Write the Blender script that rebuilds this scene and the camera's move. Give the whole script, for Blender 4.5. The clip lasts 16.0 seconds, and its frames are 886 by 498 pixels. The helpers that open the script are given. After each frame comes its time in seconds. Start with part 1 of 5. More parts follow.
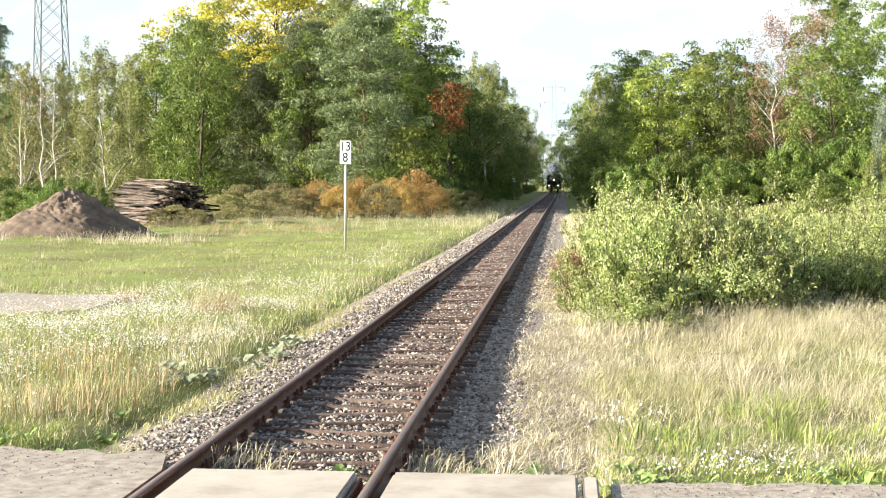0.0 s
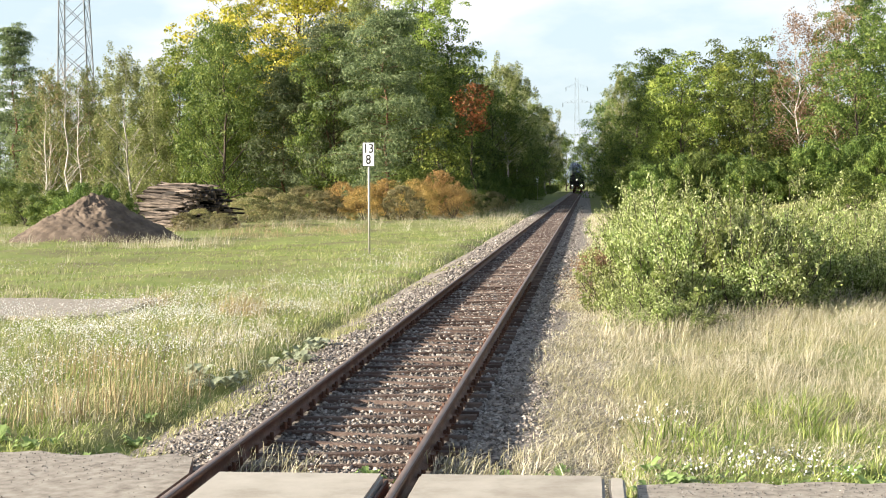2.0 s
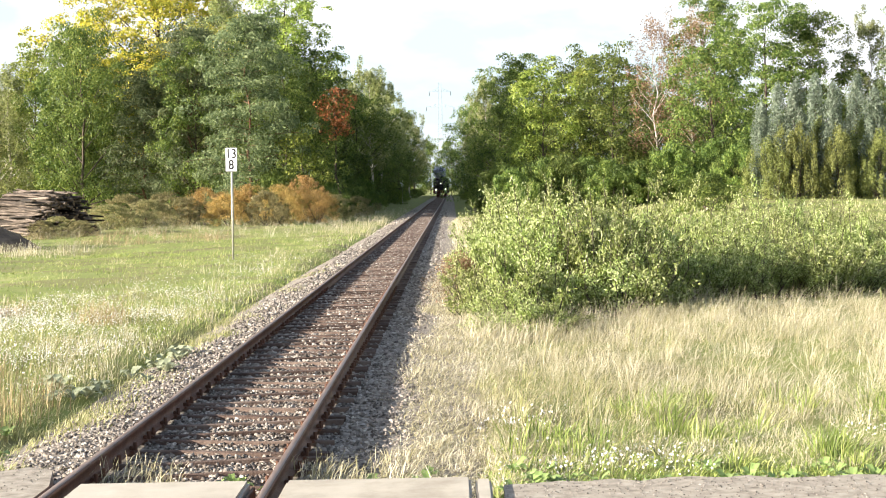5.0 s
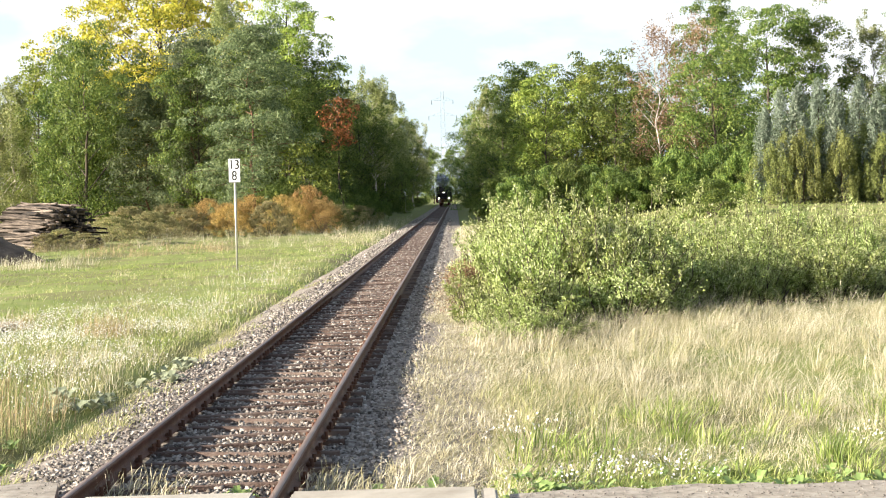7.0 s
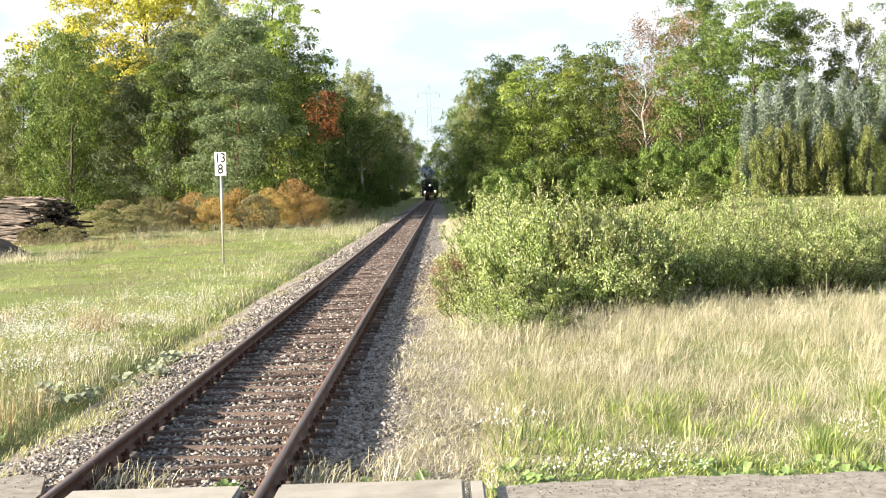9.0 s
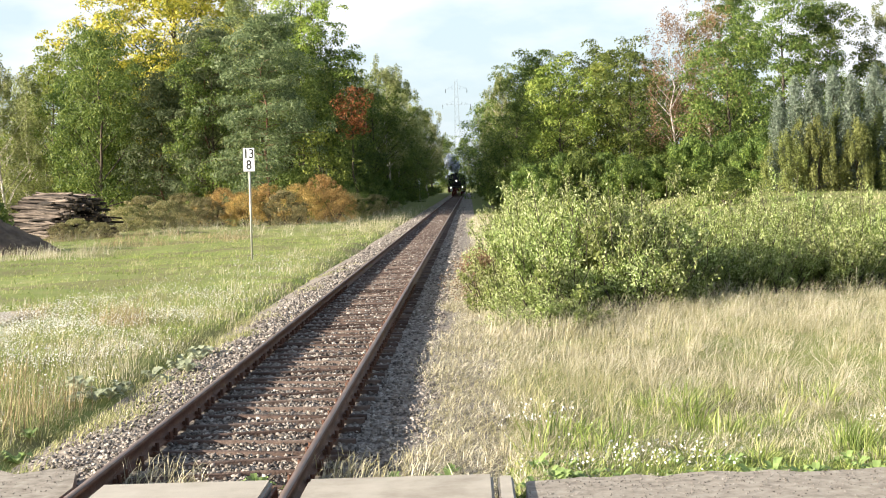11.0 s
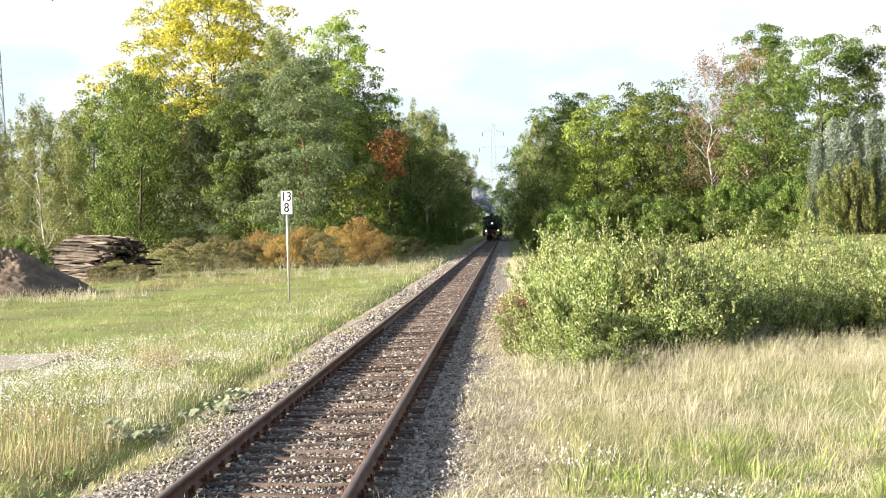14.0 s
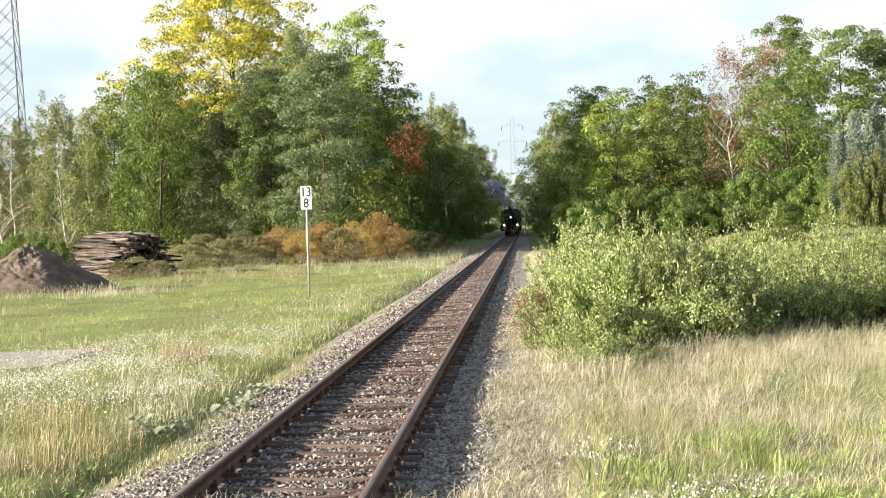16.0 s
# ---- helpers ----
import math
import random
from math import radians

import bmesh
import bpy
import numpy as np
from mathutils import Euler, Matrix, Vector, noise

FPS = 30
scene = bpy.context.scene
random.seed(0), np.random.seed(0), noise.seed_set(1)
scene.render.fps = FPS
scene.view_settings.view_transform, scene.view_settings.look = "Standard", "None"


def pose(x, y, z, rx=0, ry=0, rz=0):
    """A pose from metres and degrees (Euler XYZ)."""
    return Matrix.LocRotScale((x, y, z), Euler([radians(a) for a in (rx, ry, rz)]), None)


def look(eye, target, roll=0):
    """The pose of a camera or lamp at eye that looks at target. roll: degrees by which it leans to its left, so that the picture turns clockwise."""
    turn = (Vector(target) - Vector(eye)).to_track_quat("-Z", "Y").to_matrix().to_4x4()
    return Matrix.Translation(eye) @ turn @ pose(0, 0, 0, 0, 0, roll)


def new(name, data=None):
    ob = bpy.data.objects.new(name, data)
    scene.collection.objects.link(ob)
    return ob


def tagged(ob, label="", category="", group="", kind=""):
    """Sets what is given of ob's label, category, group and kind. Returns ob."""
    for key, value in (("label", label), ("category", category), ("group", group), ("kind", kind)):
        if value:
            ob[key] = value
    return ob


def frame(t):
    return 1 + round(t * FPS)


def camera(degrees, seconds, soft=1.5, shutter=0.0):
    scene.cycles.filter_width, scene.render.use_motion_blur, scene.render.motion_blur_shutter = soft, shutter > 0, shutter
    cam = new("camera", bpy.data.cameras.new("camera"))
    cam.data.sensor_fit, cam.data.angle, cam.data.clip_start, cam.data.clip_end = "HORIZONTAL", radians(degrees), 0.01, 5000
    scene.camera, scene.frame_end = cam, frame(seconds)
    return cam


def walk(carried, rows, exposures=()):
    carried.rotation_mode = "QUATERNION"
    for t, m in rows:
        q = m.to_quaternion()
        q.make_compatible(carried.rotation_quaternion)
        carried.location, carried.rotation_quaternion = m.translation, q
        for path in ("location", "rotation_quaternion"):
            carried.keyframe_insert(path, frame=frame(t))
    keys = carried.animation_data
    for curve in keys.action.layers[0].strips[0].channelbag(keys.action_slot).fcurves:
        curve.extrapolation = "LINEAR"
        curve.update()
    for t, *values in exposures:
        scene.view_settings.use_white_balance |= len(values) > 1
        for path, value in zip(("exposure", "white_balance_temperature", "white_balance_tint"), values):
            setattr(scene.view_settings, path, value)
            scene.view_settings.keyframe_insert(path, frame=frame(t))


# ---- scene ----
# ---- the camera: held by a standing operator on the level crossing ----
cam = camera(35.9, 16.0, soft=1.0)
# seconds, x, y, z, heading to the right of the track, tilt upwards, roll (degrees)
PATH = (
    (0, 2.066, 0.001, 2.229, -5.06, -2.79, -0.05),
    (0.5, 2.065, 0.005, 2.229, -5.02, -3.02, -0.16),
    (1, 2.061, 0.002, 2.231, -5.27, -3.01, -0.28),
    (1.5, 2.063, -0.000, 2.230, -5.63, -2.80, -0.43),
    (2, 2.066, 0.002, 2.233, -6.06, -2.74, -0.64),
    (2.5, 2.062, -0.003, 2.227, -6.20, -2.97, -0.82),
    (3, 2.075, 0.003, 2.231, -5.22, -3.19, -0.99),
    (3.5, 2.074, -0.000, 2.228, -2.51, -3.12, -0.92),
    (4, 2.077, -0.008, 2.230, -0.66, -3.15, -0.90),
    (4.2, 2.073, -0.011, 2.226, -0.07, -3.10, -0.87),
    (6.3, 2.074, 0.003, 2.231, -1.16, -2.07, -1.61),
    (6.5, 2.072, 0.003, 2.231, -1.04, -2.10, -1.59),
    (7, 2.077, 0.006, 2.231, -0.58, -2.27, -1.69),
    (7.5, 2.073, 0.006, 2.232, -0.05, -2.33, -1.72),
    (8, 2.074, 0.006, 2.230, 0.20, -2.26, -1.74),
    (8.5, 2.074, 0.014, 2.228, 0.15, -2.36, -1.79),
    (9, 2.073, 0.004, 2.229, -0.02, -2.57, -1.75),
    (11.5, 2.066, -0.005, 2.227, -1.80, -2.82, -2.04),
    (12, 2.066, -0.003, 2.226, -2.32, -2.94, -2.20),
    (12.5, 2.071, 0.003, 2.234, -2.18, -1.22, -2.19),
    (13, 2.073, -0.003, 2.234, -1.97, -0.07, -1.91),
    (13.5, 2.072, -0.004, 2.230, -2.29, -0.35, -1.68),
    (14, 2.069, -0.004, 2.230, -2.67, -0.89, -1.80),
    (14.5, 2.069, -0.003, 2.230, -2.88, -1.10, -1.95),
    (15, 2.071, -0.003, 2.230, -3.10, -1.15, -1.98),
    (15.5, 2.070, -0.003, 2.231, -3.29, -1.16, -2.00),
    (16, 2.068, -0.008, 2.230, -3.50, -1.09, -2.13),
)


EXPOSURES = ((0, 1.81), (0.5, 1.81), (1, 1.67), (1.5, 1.51), (2, 1.51), (2.5, 1.57), (3, 1.73), (3.5, 1.85), (4, 1.87), (6.5, 1.59), (7, 1.71), (7.5, 1.69), (8, 1.65), (8.5, 1.67), (9, 1.71), (11.5, 1.49), (12, 1.44), (12.5, 1.26), (13, 1.45), (13.5, 1.61), (14, 1.68), (14.5, 1.46), (15, 1.31), (15.5, 1.35), (16, 1.52))


def held(x, y, z, turn, tilt, roll):
    a, b = radians(turn), radians(tilt)
    aim = (x + math.sin(a) * math.cos(b), y + math.cos(a) * math.cos(b), z + math.sin(b))
    return look((x, y, z), aim, roll)


walk(cam, [(t, held(x, y, z, a, b, r)) for t, x, y, z, a, b, r in PATH], exposures=EXPOSURES)

# ---- sky and sun ----
SUN_AZ, SUN_EL = radians(250), radians(17)     # clockwise from +y, the way the track runs
world = bpy.data.worlds.new("sky")
scene.world = world
world.use_nodes = True
wn, wl = world.node_tree.nodes, world.node_tree.links
wn.clear()
w_out = wn.new("ShaderNodeOutputWorld")
w_bg = wn.new("ShaderNodeBackground")
w_sky = wn.new("ShaderNodeTexSky")
w_sky.sky_type = "NISHITA"
w_sky.sun_disc = False
w_sky.sun_elevation, w_sky.sun_rotation = SUN_EL, SUN_AZ
w_sky.air_density, w_sky.dust_density = 1.0, 2.0
w_co = wn.new("ShaderNodeTexCoord")
w_map = wn.new("ShaderNodeMapping")
w_map.inputs["Scale"].default_value = (2.2, 2.2, 6.0)
w_map.inputs["Location"].default_value = (0.3, 0.1, 0.0)
w_noise = wn.new("ShaderNodeTexNoise")
w_noise.inputs["Scale"].default_value = 1.6
w_noise.inputs["Detail"].default_value = 7
w_ramp = wn.new("ShaderNodeValToRGB")
w_ramp.color_ramp.elements[0].position, w_ramp.color_ramp.elements[1].position = 0.45, 0.58
w_mix = wn.new("ShaderNodeMixRGB")
w_mix.inputs[2].default_value = (5.8, 5.95, 6.1, 1)
wl.new(w_co.outputs["Generated"], w_map.inputs["Vector"])
wl.new(w_map.outputs["Vector"], w_noise.inputs["Vector"])
wl.new(w_noise.outputs["Fac"], w_ramp.inputs["Fac"])
# the bright hazy clouds stand low; the sky clears towards the zenith
w_sep = wn.new("ShaderNodeSeparateXYZ")
w_low = wn.new("ShaderNodeMapRange")
w_low.interpolation_type = "SMOOTHSTEP"
for slot, value in zip(("From Min", "From Max", "To Min", "To Max"), (0.16, 0.42, 1.0, 0.10)):
    w_low.inputs[slot].default_value = value
w_mul = wn.new("ShaderNodeMath")
w_mul.operation = "MULTIPLY"
wl.new(w_co.outputs["Generated"], w_sep.inputs[0])
wl.new(w_sep.outputs["Z"], w_low.inputs["Value"])
wl.new(w_ramp.outputs["Color"], w_mul.inputs[0])
wl.new(w_low.outputs["Result"], w_mul.inputs[1])
wl.new(w_mul.outputs[0], w_mix.inputs["Fac"])
w_haze = wn.new("ShaderNodeMixRGB")
w_haze.inputs[2].default_value = (4.3, 5.15, 5.7, 1)
w_thin = wn.new("ShaderNodeMath")
w_thin.operation = "MULTIPLY"
w_thin.inputs[1].default_value = 0.75
wl.new(w_low.outputs["Result"], w_thin.inputs[0])
wl.new(w_thin.outputs[0], w_haze.inputs["Fac"])
wl.new(w_sky.outputs["Color"], w_haze.inputs[1])
wl.new(w_haze.outputs["Color"], w_mix.inputs[1])
wl.new(w_mix.outputs["Color"], w_bg.inputs["Color"])
w_bg.inputs["Strength"].default_value = 0.07
wl.new(w_bg.outputs["Background"], w_out.inputs["Surface"])

sun_data = bpy.data.lights.new("sun", "SUN")
sun_data.energy, sun_data.angle, sun_data.color = 5.0, radians(0.6), (1.0, 0.91, 0.76)
sun = new("sun", sun_data)
sun_way = Vector((math.sin(SUN_AZ) * math.cos(SUN_EL), math.cos(SUN_AZ) * math.cos(SUN_EL), math.sin(SUN_EL)))
sun.matrix_world = look(tuple(sun_way * 60), (0, 0, 0))


# ---- materials ----
def material(name, stops, scale=4.0, rough=0.8, metal=0.0, bump=0.0, bump_scale=30.0, spread=0.0, each="island",
             detail=6.0, thin=0.0, spec=0.3, stretch=(1, 1, 1)):
    """Noise at one scale through a colour ramp, a random shift for each piece, and fine relief.
    thin: the share of light that passes through (leaves, blades)."""
    m = bpy.data.materials.new(name)
    m.use_nodes = True
    n, l = m.node_tree.nodes, m.node_tree.links
    bsdf = n["Principled BSDF"]
    bsdf.inputs["Roughness"].default_value, bsdf.inputs["Metallic"].default_value = rough, metal
    bsdf.inputs["Specular IOR Level"].default_value = spec
    co = n.new("ShaderNodeTexCoord")
    mp = n.new("ShaderNodeMapping")
    mp.inputs["Scale"].default_value = stretch
    l.new(co.outputs["Object"], mp.inputs["Vector"])
    tex = n.new("ShaderNodeTexNoise")
    tex.inputs["Scale"].default_value, tex.inputs["Detail"].default_value = scale, detail
    tex.inputs["Roughness"].default_value = 0.62
    l.new(mp.outputs["Vector"], tex.inputs["Vector"])
    fac = tex.outputs["Fac"]
    if spread:
        src = (n.new("ShaderNodeNewGeometry").outputs["Random Per Island"] if each == "island"
               else n.new("ShaderNodeObjectInfo").outputs["Random"])
        mul = n.new("ShaderNodeMath")
        mul.operation = "MULTIPLY_ADD"
        mul.inputs[1].default_value = spread
        mul.inputs[2].default_value = -spread / 2
        l.new(src, mul.inputs[0])
        add = n.new("ShaderNodeMath")
        l.new(fac, add.inputs[0])
        l.new(mul.outputs[0], add.inputs[1])
        fac = add.outputs[0]
    ramp = n.new("ShaderNodeValToRGB")
    el = ramp.color_ramp.elements
    while len(el) < len(stops):
        el.new(0.5)
    for e, (p, col) in zip(el, stops):
        e.position, e.color = p, (*col, 1)
    l.new(fac, ramp.inputs["Fac"])
    l.new(ramp.outputs["Color"], bsdf.inputs["Base Color"])
    if bump:
        b2 = n.new("ShaderNodeTexNoise")
        b2.inputs["Scale"].default_value, b2.inputs["Detail"].default_value = bump_scale, 5
        l.new(mp.outputs["Vector"], b2.inputs["Vector"])
        bn = n.new("ShaderNodeBump")
        bn.inputs["Strength"].default_value = bump
        bn.inputs["Distance"].default_value = 0.02
        l.new(b2.outputs["Fac"], bn.inputs["Height"])
        l.new(bn.outputs["Normal"], bsdf.inputs["Normal"])
    if thin:
        tr = n.new("ShaderNodeBsdfTranslucent")
        mix = n.new("ShaderNodeMixShader")
        mix.inputs["Fac"].default_value = thin
        l.new(ramp.outputs["Color"], tr.inputs["Color"])
        l.new(bsdf.outputs[0], mix.inputs[1])
        l.new(tr.outputs[0], mix.inputs[2])
        l.new(mix.outputs[0], n["Material Output"].inputs["Surface"])
    return m


def leaf_mat(name, dark, mid, light, spread=0.55):
    m = material(name, ((0.25, dark), (0.5, mid), (0.78, light)), scale=0.55, rough=0.5, spread=spread, thin=0.40, spec=0.35)
    n, l = m.node_tree.nodes, m.node_tree.links
    ramp, hsv, info = n["Color Ramp"], n.new("ShaderNodeHueSaturation"), n.new("ShaderNodeObjectInfo")
    for slot, lo, hi in (("Hue", 0.488, 0.512), ("Value", 0.8, 1.22)):
        r = n.new("ShaderNodeMapRange")
        r.inputs["To Min"].default_value, r.inputs["To Max"].default_value = lo, hi
        l.new(info.outputs["Random"], r.inputs["Value"])
        l.new(r.outputs["Result"], hsv.inputs[slot])
    l.new(ramp.outputs["Color"], hsv.inputs["Color"])
    l.new(hsv.outputs["Color"], n["Principled BSDF"].inputs["Base Color"])
    l.new(hsv.outputs["Color"], n["Translucent BSDF"].inputs["Color"])
    return m


M_RUST = material("rusty_rail_steel", ((0.3, (0.075, 0.036, 0.024)), (0.55, (0.13, 0.062, 0.04)), (0.75, (0.2, 0.11, 0.075))), scale=5, rough=0.62, metal=0.25, bump=0.3, bump_scale=60)
M_RUNNING = material("worn_rail_head", ((0.3, (0.16, 0.105, 0.085)), (0.7, (0.3, 0.22, 0.19))), scale=3, rough=0.45, metal=0.55, stretch=(6, 0.5, 6))
M_SLEEPER = material("rusty_sleeper_steel", ((0.3, (0.06, 0.038, 0.03)), (0.5, (0.12, 0.082, 0.068)), (0.75, (0.21, 0.16, 0.135))), scale=3, rough=0.75, metal=0.1, bump=0.4, bump_scale=40, spread=0.3, each="object")
M_STONE = material("grey_brown_ballast", ((0.15, (0.09, 0.075, 0.065)), (0.42, (0.21, 0.18, 0.155)), (0.65, (0.31, 0.27, 0.24)), (0.92, (0.48, 0.44, 0.395))), scale=3, rough=0.9, spread=0.75, bump=0.4, bump_scale=40)
M_BED = material("ballast_bed", ((0.3, (0.11, 0.09, 0.075)), (0.5, (0.25, 0.215, 0.185)), (0.68, (0.40, 0.355, 0.31))), scale=16, rough=0.95, bump=1.0, bump_scale=14, detail=3)
M_CONCRETE = material("weathered_concrete", ((0.3, (0.32, 0.28, 0.23)), (0.5, (0.44, 0.395, 0.335)), (0.72, (0.52, 0.475, 0.41))), scale=2.2, rough=0.85, bump=0.15, bump_scale=140, detail=10, spread=0.15, each="object")
M_ROAD = material("gravelly_asphalt", ((0.3, (0.21, 0.18, 0.15)), (0.5, (0.33, 0.29, 0.245)), (0.7, (0.43, 0.385, 0.33))), scale=9, rough=0.95, bump=0.2, bump_scale=130, detail=10)
M_SIGN = material("white_enamel", ((0.3, (0.72, 0.74, 0.76)), (0.7, (0.82, 0.83, 0.84))), scale=6, rough=0.4)
M_BLACK = material("black_paint", ((0.3, (0.012, 0.012, 0.013)), (0.7, (0.03, 0.03, 0.032))), scale=6, rough=0.5)
M_POST = material("galvanised_steel", ((0.3, (0.36, 0.34, 0.31)), (0.7, (0.56, 0.54, 0.5))), scale=9, rough=0.5, metal=0.4)
M_PYLON = material("weathered_grey_steel", ((0.3, (0.14, 0.15, 0.16)), (0.7, (0.24, 0.25, 0.26))), scale=2, rough=0.7)
M_DIRT = material("dug_soil", ((0.28, (0.07, 0.052, 0.04)), (0.5, (0.14, 0.105, 0.08)), (0.72, (0.24, 0.185, 0.14))), scale=1.6, rough=0.95, bump=1.0, bump_scale=5)
M_LOG = material("grey_brown_bark", ((0.28, (0.025, 0.02, 0.017)), (0.5, (0.085, 0.066, 0.054)), (0.75, (0.23, 0.185, 0.155))), scale=4, rough=0.9, bump=0.8, bump_scale=18, spread=0.5, each="object", stretch=(0.4, 3, 3))
M_CUT = material("sawn_log_end", ((0.3, (0.09, 0.06, 0.04)), (0.7, (0.24, 0.17, 0.11))), scale=9, rough=0.9)
M_BARK = material("dark_bark", ((0.3, (0.035, 0.028, 0.022)), (0.7, (0.12, 0.095, 0.075))), scale=5, rough=0.95, bump=0.6, bump_scale=20, stretch=(1, 1, 0.3))
M_BIRCH = material("white_birch_bark", ((0.30, (0.06, 0.05, 0.045)), (0.42, (0.42, 0.37, 0.32)), (0.75, (0.66, 0.62, 0.56))), scale=3, rough=0.8, stretch=(1, 1, 2.5))
M_PINEBARK = material("pine_bark", ((0.3, (0.08, 0.05, 0.035)), (0.7, (0.25, 0.14, 0.09))), scale=5, rough=0.95, bump=0.6, bump_scale=20)
L_GREEN = leaf_mat("oak_leaves", (0.06, 0.10, 0.022), (0.14, 0.20, 0.042), (0.25, 0.30, 0.07))
L_LIGHT = leaf_mat("maple_leaves_light_green", (0.12, 0.17, 0.03), (0.26, 0.33, 0.06), (0.42, 0.46, 0.10))
L_BIRCH = leaf_mat("birch_leaves_dull_green", (0.15, 0.175, 0.06), (0.28, 0.31, 0.12), (0.43, 0.445, 0.19))
L_YELLOW = leaf_mat("poplar_leaves_yellow", (0.24, 0.27, 0.035), (0.52, 0.49, 0.06), (0.80, 0.69, 0.11), spread=0.7)
L_PINE = leaf_mat("pine_needles", (0.085, 0.12, 0.055), (0.17, 0.22, 0.10), (0.29, 0.34, 0.17))
L_RED = leaf_mat("red_autumn_leaves", (0.12, 0.09, 0.03), (0.36, 0.13, 0.05), (0.62, 0.24, 0.10), spread=0.9)
L_ORANGE = leaf_mat("orange_brown_leaves", (0.24, 0.18, 0.06), (0.47, 0.31, 0.10), (0.64, 0.44, 0.16), spread=0.9)
L_OCHRE = leaf_mat("yellow_green_bush_leaves", (0.14, 0.15, 0.06), (0.28, 0.26, 0.11), (0.44, 0.37, 0.19), spread=0.9)
L_BROWN = leaf_mat("reddish_brown_sparse_leaves", (0.14, 0.085, 0.05), (0.28, 0.17, 0.10), (0.40, 0.26, 0.15))
L_WILLOW = leaf_mat("pale_green_willow_leaves", (0.17, 0.22, 0.05), (0.34, 0.41, 0.12), (0.58, 0.62, 0.32), spread=0.8)
L_BLUE = leaf_mat("blue_green_cypress", (0.11, 0.14, 0.10), (0.21, 0.26, 0.19), (0.31, 0.35, 0.28))
L_THUJA = leaf_mat("olive_thuja", (0.13, 0.15, 0.05), (0.24, 0.265, 0.08), (0.35, 0.37, 0.13))
G_DRY = material("dry_straw_grass", ((0.2, (0.30, 0.27, 0.14)), (0.5, (0.48, 0.435, 0.29)), (0.8, (0.72, 0.66, 0.54))), scale=0.5, rough=0.7, spread=0.6, thin=0.3)
G_GREEN = material("green_grass", ((0.2, (0.11, 0.16, 0.035)), (0.5, (0.25, 0.32, 0.08)), (0.8, (0.45, 0.47, 0.17))), scale=0.5, rough=0.6, spread=0.6, thin=0.3)
G_MIX = material("mixed_meadow_grass", ((0.2, (0.17, 0.20, 0.06)), (0.5, (0.36, 0.36, 0.15)), (0.8, (0.60, 0.55, 0.33))), scale=0.4, rough=0.65, spread=0.7, thin=0.3)
G_WHITE = material("white_flower_heads", ((0.2, (0.62, 0.60, 0.55)), (0.8, (0.86, 0.84, 0.80))), scale=2, rough=0.8, spread=0.4, thin=0.2)
G_RED = material("reddish_dry_stalks", ((0.2, (0.22, 0.16, 0.085)), (0.5, (0.38, 0.29, 0.16)), (0.8, (0.52, 0.43, 0.26))), scale=2, rough=0.8, spread=0.6, thin=0.2)
G_GREY = material("grey_green_mullein_leaves", ((0.2, (0.17, 0.20, 0.12)), (0.5, (0.32, 0.35, 0.23)), (0.8, (0.52, 0.54, 0.40))), scale=2, rough=0.7, spread=0.6, thin=0.25)
G_LUSH = material("broad_green_weed_leaves", ((0.2, (0.14, 0.21, 0.06)), (0.5, (0.28, 0.38, 0.13)), (0.8, (0.47, 0.54, 0.26))), scale=2, rough=0.5, spread=0.6, thin=0.3)
M_LOCO = material("sooty_black_paint", ((0.3, (0.012, 0.012, 0.014)), (0.7, (0.035, 0.034, 0.036))), scale=3, rough=0.45)
M_LOCORED = material("dark_red_paint", ((0.3, (0.05, 0.010, 0.009)), (0.7, (0.10, 0.018, 0.014))), scale=3, rough=0.5)
M_STEEL = material("grey_steel", ((0.3, (0.16, 0.16, 0.165)), (0.7, (0.3, 0.3, 0.31))), scale=4, rough=0.5, metal=0.4)
M_GLASS = material("dark_window_glass", ((0.3, (0.02, 0.022, 0.025)), (0.7, (0.04, 0.042, 0.045))), scale=2, rough=0.1, spec=0.6)


# ---- mesh helpers ----
def np_mesh(name, verts, faces, mats, smooth=False, index=None):
    me = bpy.data.meshes.new(name)
    verts, faces = np.asarray(verts, np.float32), np.asarray(faces, np.int32)
    k = faces.shape[1]
    me.vertices.add(len(verts))
    me.vertices.foreach_set("co", verts.ravel())
    me.loops.add(faces.size)
    me.loops.foreach_set("vertex_index", faces.ravel())
    me.polygons.add(len(faces))
    me.polygons.foreach_set("loop_start", np.arange(0, faces.size, k, dtype=np.int32))
    me.update(calc_edges=True)
    for m in mats if isinstance(mats, (list, tuple)) else [mats]:
        me.materials.append(m)
    if index is not None:
        me.polygons.foreach_set("material_index", np.asarray(index, np.int32))
    if smooth:
        me.polygons.foreach_set("use_smooth", np.ones(len(faces), bool))
    return me


def bm_mesh(name, bm, mat, smooth=False):
    me = bpy.data.meshes.new(name)
    bm.normal_update()
    bm.to_mesh(me)
    bm.free()
    for m in mat if isinstance(mat, (list, tuple)) else [mat]:
        me.materials.append(m)
    if smooth:
        for p in me.polygons:
            p.use_smooth = True
    return me


def part(name, data, parent, label="", m=None):
    ob = new(name, data)
    ob.parent = parent
    if m is not None:
        ob.matrix_basis = m
    return tagged(ob, label)


